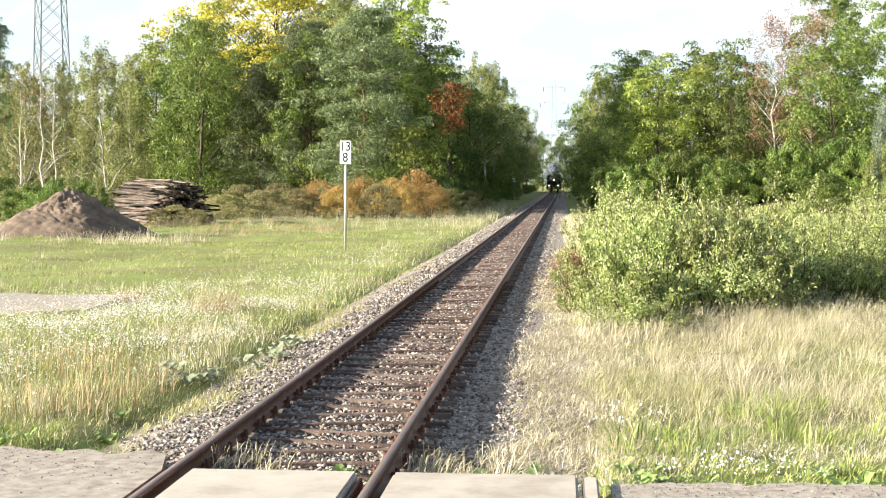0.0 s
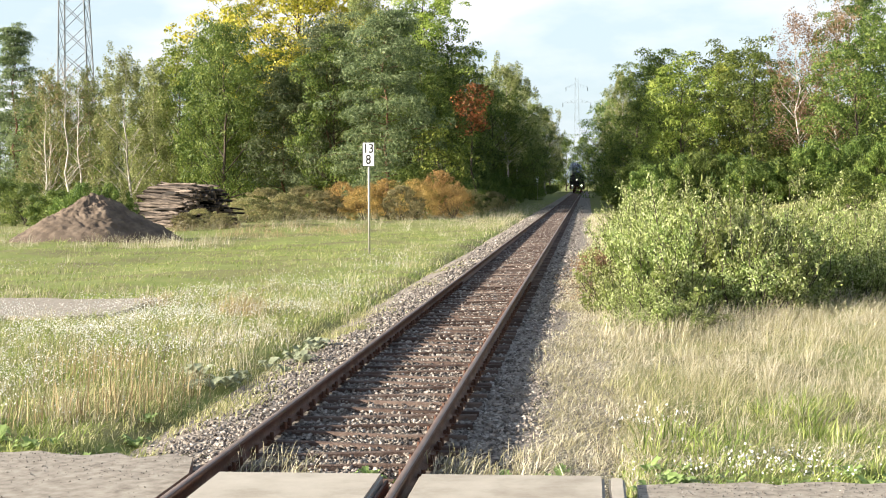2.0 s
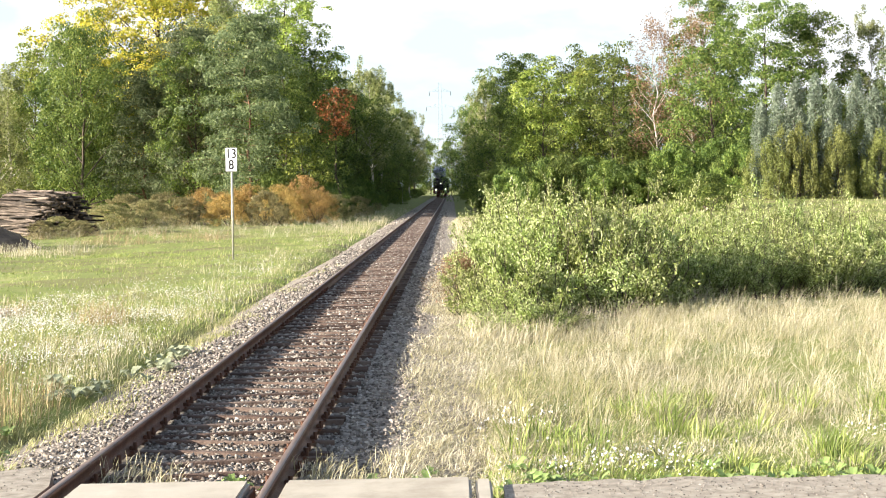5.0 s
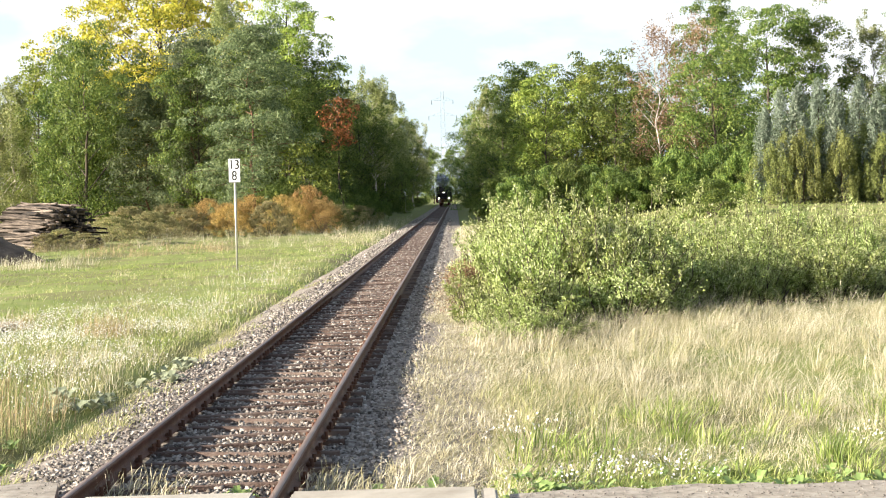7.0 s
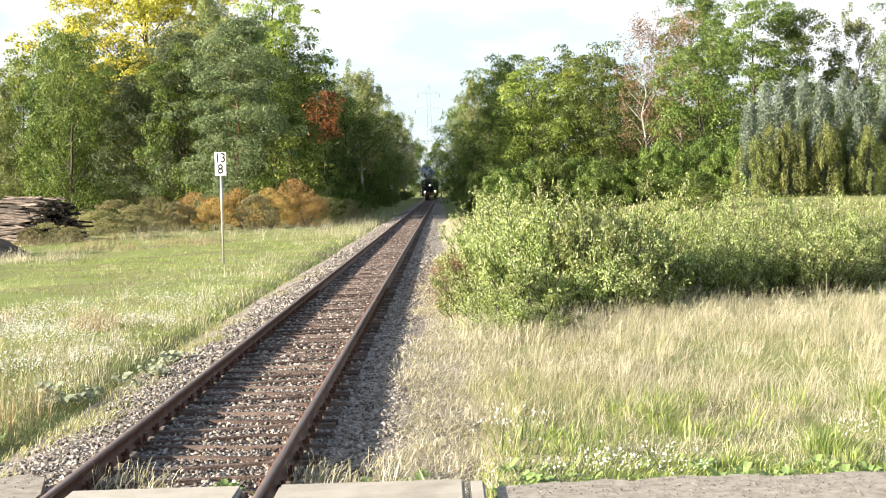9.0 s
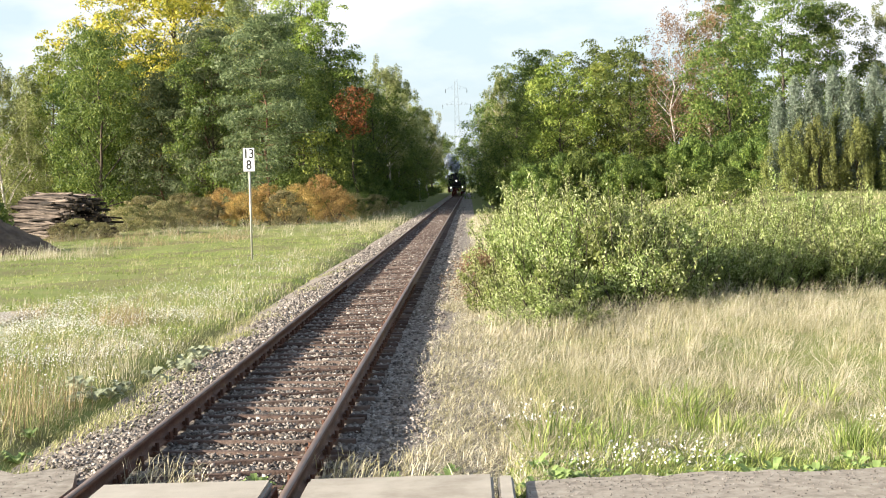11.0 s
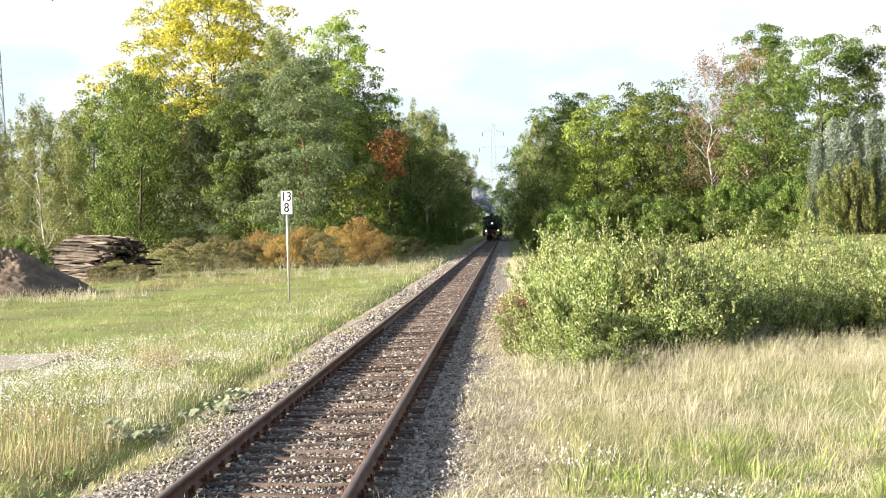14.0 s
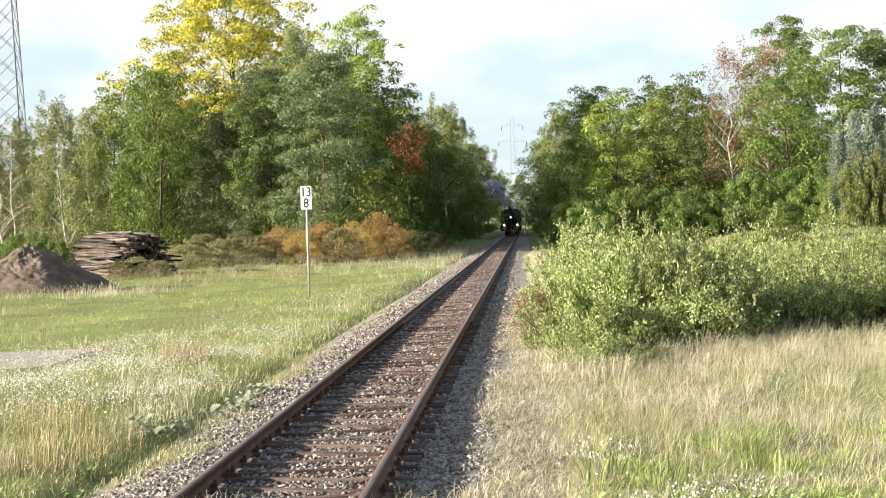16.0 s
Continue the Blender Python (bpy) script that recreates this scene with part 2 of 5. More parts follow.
def box(bm, x0, y0, z0, x1, y1, z1, bevel=0.0):
    r = bmesh.ops.create_cube(bm, size=1.0)
    bmesh.ops.transform(bm, verts=r["verts"], matrix=Matrix.Translation(((x0 + x1) / 2, (y0 + y1) / 2, (z0 + z1) / 2)) @ Matrix.Diagonal((x1 - x0, y1 - y0, z1 - z0, 1)))
    if bevel:
        edges = list({e for v in r["verts"] for e in v.link_edges})
        bmesh.ops.bevel(bm, geom=edges, offset=bevel, segments=2, affect="EDGES")


def rod(bm, a, b, r0, r1=None, seg=10, cap=True):
    a, b = Vector(a), Vector(b)
    m = Matrix.Translation((a + b) / 2) @ (b - a).to_track_quat("Z", "Y").to_matrix().to_4x4()
    bmesh.ops.create_cone(bm, cap_ends=cap, segments=seg, radius1=r0, radius2=r0 if r1 is None else r1, depth=(b - a).length, matrix=m)


def rnd(seed):
    return np.random.default_rng(seed)


def smooth_step(v, a, b):
    t = np.clip((v - a) / (b - a), 0, 1)
    return t * t * (3 - 2 * t)


def waves(x, y, s, seed):
    """Gentle uneven pattern from a few sine waves, about -1 to 1."""
    g = rnd(seed)
    out = 0
    for i in range(6):
        a, f, p = g.uniform(0, 6.28), s * g.uniform(0.5, 2.0), g.uniform(0, 6.28)
        out = out + np.sin((x * np.cos(a) + y * np.sin(a)) * f + p)
    return out / 3.0


def ground_z(x, y):
    x, y = np.asarray(x, float), np.asarray(y, float)
    z = -0.10 + 0.05 * waves(x, y, 0.5, 3) + 0.1 * waves(x, y, 0.08, 4) * smooth_step(np.abs(x), 4, 20)
    z = z + 0.05 * waves(x * 0.6, y, 1.5, 9) * smooth_step(-x, 3, 6) * smooth_step(y, 24, 32) * (1 - smooth_step(y, 90, 120))
    z = z + 1.3 * smooth_step(y, 35, 120) * smooth_step(x, 6, 24)
    z = z - 0.18 * (1 - smooth_step(np.abs(x), 1.9, 2.5))
    z = z + 0.07 * (1 - smooth_step(y, 10.5, 13.0)) * smooth_step(np.abs(x), 1.9, 2.6)
    z = z - 0.25 * (1 - smooth_step(y, 8.6, 9.8))
    return z


# ---- the ground: one sheet to the horizon ----
def ground_material():
    m = material("meadow_soil", ((0.30, (0.14, 0.12, 0.06)), (0.45, (0.20, 0.20, 0.075)), (0.58, (0.20, 0.245, 0.06)), (0.75, (0.33, 0.31, 0.14))), scale=0.35, rough=0.95, bump=0.8, bump_scale=9, detail=9)
    return m


def build_ground():
    xs = np.concatenate([np.linspace(-3000, -120, 10), np.linspace(-110, -31, 26), np.linspace(-30, -12, 60), np.linspace(-11.5, 11.5, 70), np.linspace(12, 110, 40), np.linspace(120, 3000, 10)])
    ys = np.concatenate([np.linspace(-3000, -40, 8), np.linspace(-30, 7, 14), np.linspace(7.5, 40, 70), np.linspace(40.5, 75, 90), np.linspace(76, 140, 40), np.linspace(145, 420, 30), np.linspace(500, 4000, 8)])
    X, Y = np.meshgrid(xs, ys)
    V = np.stack([X, Y, ground_z(X, Y)], -1).reshape(-1, 3)
    w = len(xs)
    i = (np.arange(len(ys) - 1)[:, None] * w + np.arange(w - 1)[None]).ravel()
    ob = new("ground", np_mesh("ground", V, np.stack([i, i + 1, i + w + 1, i + w], 1), ground_material(), True))
    tagged(ob, "rough meadow of straw-coloured and green grass", "ground", kind="structure")


build_ground()


def sheet(name, outline, z0, z1, mat, label, category):
    """A flat piece of ground with thickness, from its outline."""
    bm = bmesh.new()
    vs = [bm.verts.new((x, y, z1)) for x, y in outline]
    f = bm.faces.new(vs)
    r = bmesh.ops.extrude_face_region(bm, geom=[f])
    bmesh.ops.translate(bm, vec=(0, 0, z0 - z1), verts=[v for v in r["geom"] if isinstance(v, bmesh.types.BMVert)])
    bmesh.ops.recalc_face_normals(bm, faces=bm.faces)
    return tagged(new(name, bm_mesh(name, bm, mat)), label, category, kind="structure")


def ragged(xa, xb, y, amp, seed, n=60):
    g = rnd(seed)
    return [(x, y + amp * g.uniform(-1, 1) + 0.6 * amp * math.sin(x * 1.7)) for x in np.linspace(xa, xb, n)]


def build_road():
    left = [(-40, -14), (-0.86, -14), (-0.86, 9.7)] + ragged(-1.0, -14, 10.35, 0.12, 1) + [(-40, 10.6)]
    sheet("road", left, -0.4, 0.13, M_ROAD, "worn sandy asphalt road at the level crossing", "road")
    right = [(2.36, -14), (40, -14), (40, 9.9)] + ragged(14, 2.4, 9.72, 0.09, 2)
    sheet("road", right, -0.4, 0.10, M_ROAD, "gravelly asphalt road beside the concrete slabs", "road")
    path = ragged(-30, -6.3, 23.0, 0.25, 5, 40) + ragged(-6.5, -30, 26.6, 0.25, 6, 40)
    sheet("path", path, -0.4, 0.0, M_ROAD, "bare sandy path through the meadow", "path")


build_road()


# ---- the crossing: concrete slabs between and beside the rails ----
def build_crossing():
    crossing = tagged(new("level_crossing"), "weathered concrete slab crossing with rusty flangeways", "level crossing", kind="structure")
    def slab(x0, x1, y0, y1, z=0.165):
        bm = bmesh.new()
        box(bm, x0, y0, -0.3, x1, y1, z, 0.02)
        part("slab", bm_mesh("slab", bm, M_CONCRETE), crossing)
    for i in range(4):
        y1 = 9.62 - i * 3.02
        slab(-0.62, 0.60, y1 - 3.0, y1)
        slab(0.86, 2.17, y1 - 3.0, y1)
    bm = bmesh.new()
    box(bm, 2.2, -2.5, -0.3, 2.31, 9.6, 0.155, 0.015)
    part("kerb", bm_mesh("kerb", bm, M_CONCRETE), crossing)
    bm = bmesh.new()
    box(bm, 0.62, -2.5, -0.3, 0.645, 9.55, 0.13, 0.004)
    part("guard_strip", bm_mesh("strip", bm, M_RUST), crossing, "rusty steel flangeway strip")


build_crossing()


# ---- the railway track ----
TRACK_END = 345.0


def build_track():
    track = tagged(new("railway_track"), "rusty single railway track on steel Y-shaped sleepers", "railway track", kind="structure")
    prof = [(-0.0625, 0), (0.0625, 0), (0.0625, 0.012), (0.012, 0.03), (0.009, 0.1), (0.03, 0.115), (0.0335, 0.14), (0.025, 0.15),
            (-0.025, 0.15), (-0.0335, 0.14), (-0.03, 0.115), (-0.009, 0.1), (-0.012, 0.03), (-0.0625, 0.012)]
    ys = [-14] + list(np.linspace(5, 60, 12)) + list(np.linspace(75, TRACK_END, 14))
    V = np.array([(x, y, z + 0.02) for y in ys for x, z in prof])
    k = len(prof)
    F, idx = [], []
    for s in range(len(ys) - 1):
        for i in range(k):
            F.append((s * k + i, s * k + (i + 1) % k, (s + 1) * k + (i + 1) % k, (s + 1) * k + i))
            idx.append(1 if i in (7,) else 0)
    me = np_mesh("rail", V, F, [M_RUST, M_RUNNING], index=idx)
    for x in (-0.75, 0.75):
        part("rail", me, track, "", pose(x, 0, 0))
    # Y-shaped sleeper: two bent beams, close together on one side and spread on the other
    def beam(side):
        bm = bmesh.new()
        pts = [(-1.0, 0.10), (-0.55, 0.10), (0.35, 0.28), (1.0, 0.28)]
        w = 0.026
        rows = []
        for x, y in pts:
            rows.append([bm.verts.new((x, side * y + dy, z)) for dy, z in ((-w, -0.03), (-w, 0.016), (-0.008, 0.026), (w, 0.018), (w, -0.03))])
        for a, b in zip(rows, rows[1:]):
            for i in range(4):
                bm.faces.new((a[i], b[i], b[i + 1], a[i + 1]))
        bmesh.ops.recalc_face_normals(bm, faces=bm.faces)
        return bm_mesh("beam", bm, M_SLEEPER)
    beams = (beam(1), beam(-1))
    bm = bmesh.new()
    box(bm, -0.09, -0.07, 0.012, 0.09, 0.07, 0.035, 0.006)
    box(bm, -0.075, -0.03, 0.035, -0.04, 0.03, 0.07, 0.006)
    box(bm, 0.04, -0.03, 0.035, 0.075, 0.03, 0.07, 0.006)
    rod(bm, (-0.085, 0, 0.03), (-0.085, 0, 0.10), 0.018, seg=8)
    rod(bm, (0.085, 0, 0.03), (0.085, 0, 0.10), 0.018, seg=8)
    clip = bm_mesh("rail_fastening", bm, M_RUST)
    g = rnd(11)
    y, flip, n = 10.35, False, 0
    while y < TRACK_END:
        sl = part("sleeper", beams[0], track, "", pose(0, y, 0.002, 0, 0, (180 if flip else 0) + g.uniform(-0.8, 0.8)))
        part("beam", beams[1], sl)
        if y < 30:
            for x, dy in ((-0.75, 0.10), (-0.75, -0.10), (0.75, 0.28), (0.75, -0.28)):
                part("rail_fastening", clip, sl, "", pose(x, dy, 0))
        y, flip, n = y + 0.9, not flip, n + 1
    # ballast bed below the stones
    prof = [(-2.25, -0.22), (-1.5, -0.03), (-0.95, 0.02), (-0.7, -0.02), (0, -0.022), (0.7, -0.02), (0.95, -0.03), (1.4, -0.05), (2.35, -0.10)]
    ys = np.concatenate([np.linspace(9.6, 60, 60), np.linspace(64, TRACK_END, 30)])
    V = np.array([(x, yy, z) for yy in ys for x, z in prof])
    k = len(prof)
    i = (np.arange(len(ys) - 1)[:, None] * k + np.arange(k - 1)[None]).ravel()
    bed = new("ballast_bed", np_mesh("bed", V, np.stack([i, i + 1, i + k + 1, i + k], 1), M_BED, True))
    tagged(bed, "grey brown gravel bed under the railway track", "ballast", kind="structure")


build_track()


def stone_cloud(name, pts, size, mat, label, seed):
    """Angular stones: squashed, jittered octahedra with two cut corners."""
    g = rnd(seed)
    base = np.array([(1, 0, 0.1), (-1, 0.1, 0), (0.1, 1, 0), (0, -1, -0.1), (0.2, 0.1, 1), (-0.1, 0, -1), (0.55, 0.6, 0.6), (-0.6, -0.5, 0.65)])
    tri = np.array([(0, 6, 4), (6, 2, 4), (2, 1, 4), (1, 7, 4), (7, 3, 4), (3, 0, 4), (0, 2, 6), (1, 3, 7), (2, 0, 5), (1, 3, 5)])
    n = len(pts)
    s = size * g.uniform(0.55, 1.35, (n, 1, 1)) * g.uniform(0.6, 1.25, (n, 1, 3))
    v = base[None] * s * g.uniform(0.75, 1.25, (n, 8, 1))
    a, b = g.uniform(0, 6.28, n), g.uniform(-0.7, 0.7, n)
    ca, sa, cb, sb = np.cos(a)[:, None], np.sin(a)[:, None], np.cos(b)[:, None], np.sin(b)[:, None]
    x, y, z = v[..., 0], v[..., 1], v[..., 2] * 0.8
    y, z = y * cb - z * sb, y * sb + z * cb
    x, y = x * ca - y * sa, x * sa + y * ca
    V = np.stack([x, y, z], -1) + pts[:, None]
    F = tri[None] + (np.arange(n) * 8)[:, None, None]
    return tagged(new(name, np_mesh(name, V.reshape(-1, 3), F.reshape(-1, 3), mat)), label, "gravel", kind="stuff")


def bed_z(x):
    return np.interp(x, [-2.25, -1.5, -0.95, -0.7, 0, 0.7, 0.95, 1.4, 2.35], [-0.22, -0.03, 0.02, -0.02, -0.022, -0.02, -0.03, -0.05, -0.10])


def build_stones():
    g = rnd(21)
    for y0, y1, den, size in ((9.7, 18, 860, 0.021), (18, 34, 420, 0.027), (34, 75, 120, 0.04), (75, 130, 45, 0.05)):
        n = int((y1 - y0) * 4.0 * den)
        x, y = g.uniform(-2.2, 1.95, n), g.uniform(y0, y1, n)
        fade = (0.82 + 0.25 * waves(x, y, 1.2, 8)) > g.uniform(0, 1, n) * (1 + smooth_step(np.abs(x), 1.35, 2.0))
        off = (np.abs(np.abs(x) - 0.75) > 0.08) & (smooth_step(x + 0.15 * waves(x, y, 2.0, 9), 1.4, 1.85) < g.uniform(0.05, 1, n)) & (smooth_step(-x + 0.25 * waves(x, y, 2.0, 10), 1.4, 2.1) < g.uniform(0.1, 1, n))
        x, y = x[fade & off], y[fade & off]
        p = np.stack([x, y, bed_z(x) + g.uniform(-0.016, 0.014, len(x)) + 0.012 * (np.abs(x) < 0.7)], 1)
        stone_cloud("ballast_stones", p, size, M_STONE, "broken grey and brown ballast stones along the track", int(y0))


build_stones()


# ---- plants: blades, leaves, stalks ----
def blades(name, x, y, h, width, lean, mat, label, seed, z=None, category="grass", wind=(0.35, 0.1), away=None, heads=0.0):
    """Arched tapering blades. away: the way each one leans out of its tussock; heads: the share with a seed head."""
    g = rnd(seed)
    n = len(x)
    z = ground_z(x, y) if z is None else z
    h = np.broadcast_to(h, n) * g.uniform(0.5, 1.25, n)
    a, d = g.uniform(0, 6.28, n), g.uniform(0, 6.28, n)
    w = width * g.uniform(0.6, 1.4, n)
    B = np.stack([np.cos(a) * w / 2, np.sin(a) * w / 2, 0 * a], 1)
    k = lean * h * g.uniform(0.15, 1, n)
    L = np.stack([np.cos(d) * k + wind[0] * h * lean, np.sin(d) * k + wind[1] * h * lean, 0 * d], 1)
    if away is not None:
        L = L * 0.6 + np.stack([away[0] * k, away[1] * k, 0 * k], 1)
    P = np.stack([x, y, z - 0.02], 1)
    sag = np.minimum(0.75, 0.35 * np.hypot(L[:, 0], L[:, 1]) / (h + 1e-6))
    def at_share(q):
        return P + L * q ** 1.8 + np.stack([0 * h, 0 * h, h * (q - sag * q ** 3)], 1)
    m1, m2, tip = at_share(0.45), at_share(0.78), at_share(1.0)
    V = np.stack([P - B, P + B, m1 + B * 0.85, m1 - B * 0.85, m2 + B * 0.55, m2 - B * 0.55, tip], 1).reshape(-1, 3)
    o = (np.arange(n) * 7)[:, None]
    F = np.concatenate([o + [0, 1, 2], o + [0, 2, 3], o + [3, 2, 4], o + [3, 4, 5], o + [5, 4, 6]], 1).reshape(-1, 3)
    if heads:
        has = g.uniform(0, 1, n) < heads
        c0, c1 = at_share(0.80)[has], at_share(1.12)[has]
        cm = (c0 + c1) / 2
        S = B[has] * 1.9
        T = np.stack([-S[:, 1], S[:, 0], 0 * S[:, 0]], 1)
        H = np.stack([c0, cm + S, c1, cm - S, cm + T, cm - T], 1).reshape(-1, 3)
        q = (np.arange(has.sum()) * 6)[:, None] + len(V)
        F = np.concatenate([F, np.concatenate([q + [0, 1, 2], q + [0, 2, 3], q + [0, 4, 2], q + [0, 2, 5]], 1).reshape(-1, 3)])
        V = np.concatenate([V, H])
    return tagged(new(name, np_mesh(name, V, F, mat)), label, category, kind="stuff")


def tussocks(n, per, x0, x1, y0, y1, seed, radius=0.12, keep=None, near=1.25):
    """Places of blades in tussocks, and the way each blade leans out of its tussock."""
    g = rnd(seed)
    cx, cy = g.uniform(x0, x1, n), y0 + (y1 - y0) * g.uniform(0, 1, n) ** near
    if keep is not None:
        m = keep(cx, cy) > g.uniform(0, 1, n)
        cx, cy = cx[m], cy[m]
    k = g.integers(per // 2, per * 3 // 2 + 1, len(cx))
    r = np.repeat(radius * g.uniform(0.5, 1.6, len(cx)), k)
    dx, dy = g.normal(0, 1, k.sum()), g.normal(0, 1, k.sum())
    return np.repeat(cx, k) + dx * r, np.repeat(cy, k) + dy * r, (dx * 0.8, dy * 0.8), np.repeat(g.uniform(0.6, 1.3, len(cx)), k)


def leaf_cloud(P, size, g, aspect=0.55, out=None):
    """Folded diamond leaves at the points P: vertices and triangles. out: the way they face, more or less."""
    n = len(P)
    nn = g.normal(0, 1, (n, 3)) * (1.0 if out is None else 0.5)
    if out is not None:
        nn = nn + out
    nn /= np.linalg.norm(nn, axis=1, keepdims=True) + 1e-6
    d = g.normal(0, 1, (n, 3)) - (0, 0, 0.3)
    d -= (d * nn).sum(1, keepdims=True) * nn
    d /= np.linalg.norm(d, axis=1, keepdims=True) + 1e-6
    s = np.cross(nn, d)
    L = size * g.uniform(0.6, 1.4, (n, 1))
    a, b = P - d * L / 2, P + d * L / 2
    l, r = P + s * L * aspect / 2 + nn * L * 0.12, P - s * L * aspect / 2 + nn * L * 0.12
    V = np.stack([a, l, b, r], 1).reshape(-1, 3)
    o = (np.arange(n) * 4)[:, None]
    F = np.concatenate([o + [0, 1, 2], o + [0, 2, 3]], 1).reshape(-1, 3)
    return V, F


def tube(pts, radii, seg=7):
    pts, V = [Vector(p) for p in pts], []
    for i, (p, r) in enumerate(zip(pts, radii)):
        t = (pts[min(i + 1, len(pts) - 1)] - pts[max(i - 1, 0)]).normalized()
        u = t.orthogonal().normalized()
        w = t.cross(u)
        V += [tuple(p + (u * math.cos(k * 6.2832 / seg) + w * math.sin(k * 6.2832 / seg)) * r) for k in range(seg)]
    F = [(i * seg + k, i * seg + (k + 1) % seg, (i + 1) * seg + (k + 1) % seg, (i + 1) * seg + k) for i in range(len(pts) - 1) for k in range(seg)]
    return V, F


def join(tubes):
    V, F = [], []
    for v, f in tubes:
        F += [tuple(i + len(V) for i in q) for q in f]
        V += v
    return V, F


# crown outlines: radius (share of half the width) by height share
SHAPES = {
    "round": ([0.0, 0.12, 0.35, 0.6, 0.8, 0.93, 1.0], [0.55, 0.85, 1.0, 0.95, 0.75, 0.45, 0.1]),
    "birch": ([0.0, 0.15, 0.4, 0.65, 0.85, 1.0], [0.5, 0.9, 1.0, 0.8, 0.5, 0.08]),
    "poplar": ([0.0, 0.2, 0.35, 0.6, 0.85, 1.0], [0.25, 0.5, 0.9, 1.0, 0.75, 0.25]),
    "pine": ([0.0, 0.1, 0.4, 0.7, 0.9, 1.0], [0.8, 1.0, 0.9, 0.65, 0.35, 0.08]),
    "column": ([0.0, 0.1, 0.45, 0.75, 0.92, 1.0], [0.9, 1.0, 0.95, 0.7, 0.35, 0.05]),
    "bare": ([0.0, 0.15, 0.4, 0.65, 0.85, 1.0], [0.5, 0.9, 1.0, 0.8, 0.5, 0.08]),
    "shrub": ([0.0, 0.3, 0.6, 0.85, 1.0], [0.75, 1.0, 0.95, 0.6, 0.15]),
}


def plant_data(shape, h, w, leaves, leaf, seed, base=0.06, clump=0.10, n_clumps=80, trunk=0.014, lean=0.0, stems=1):
    """Points of a crown made of many clumps, and the trunk with its limbs."""
    g = rnd(seed)
    us, rs = SHAPES[shape]
    u = g.uniform(0, 1, n_clumps) ** (0.85 if shape != "column" else 1.0)
    ang = g.uniform(0, 6.283, n_clumps)
    lobes = 1 + 0.22 * np.sin(ang * 2 + g.uniform(0, 6)) + 0.14 * np.sin(ang * 3 + u * 7 + g.uniform(0, 6))
    R = np.interp(u, us, rs) * w / 2 * lobes
    rad = R * np.sqrt(g.uniform(0.12, 1.0, n_clumps))
    C = np.stack([np.cos(ang) * rad + lean * u * h, np.sin(ang) * rad, h * (base + (1 - base) * u)], 1)
    per = g.dirichlet(np.ones(n_clumps) * 3) * leaves
    pts, outs = [], []
    for c, k in zip(C, per):
        k = max(6, int(k))
        d = g.normal(0, 1, (k, 3))
        d /= np.linalg.norm(d, axis=1, keepdims=True)
        r = clump * h * g.uniform(0.7, 1.35) * g.uniform(0.25, 1.0, (k, 1)) ** 0.6
        q = d * r
        if shape == "column":
            q *= (0.6, 0.6, 1.7)
        else:
            q *= (1.15, 1.15, 0.8)
        pts.append(c + q)
        outs.append(d)
    P = np.concatenate(pts)
    P[:, 2] = np.maximum(P[:, 2], 0.02 * h)
    V, F = leaf_cloud(P, leaf, g, aspect=0.5, out=np.concatenate(outs))
    # wood
    tubes = []
    for s in range(stems):
        a0 = g.uniform(0, 6.28)
        sp = 0 if stems == 1 else w * 0.22
        top = 0.9 * h if shape in ("bare", "column") else 0.7 * h
        n = 7
        px = [(math.cos(a0) * sp * (i / (n - 1)) + lean * top * i / (n - 1) + (g.normal(0, 0.012 * h) if 0 < i else 0), math.sin(a0) * sp * i / (n - 1) + (g.normal(0, 0.012 * h) if 0 < i else 0), top * i / (n - 1) - 0.15) for i in range(n)]
        tubes.append(tube(px, [trunk * h * (1.25 - 1.1 * i / (n - 1)) for i in range(n)]))
        pick = g.choice(n_clumps, min(n_clumps, 26 // stems + 4), replace=False)
        for j in pick:
            e = Vector(C[j])
            z = max(0.08 * h, min(top * 0.95, e.z - np.hypot(e.x, e.y) * 0.75))
            k = z / top * (n - 1)
            i = min(int(k), n - 2)
            st = Vector(px[i]).lerp(Vector(px[i + 1]), k - i)
            mid = st.lerp(e, 0.5) + Vector((g.normal(0, 0.02 * h), g.normal(0, 0.02 * h), 0.015 * h))
            r = trunk * h * 0.38 * (1.1 - z / h)
            tubes.append(tube([st, mid, e], [r, r * 0.65, r * 0.2], 5))
    return (V, F), join(tubes)


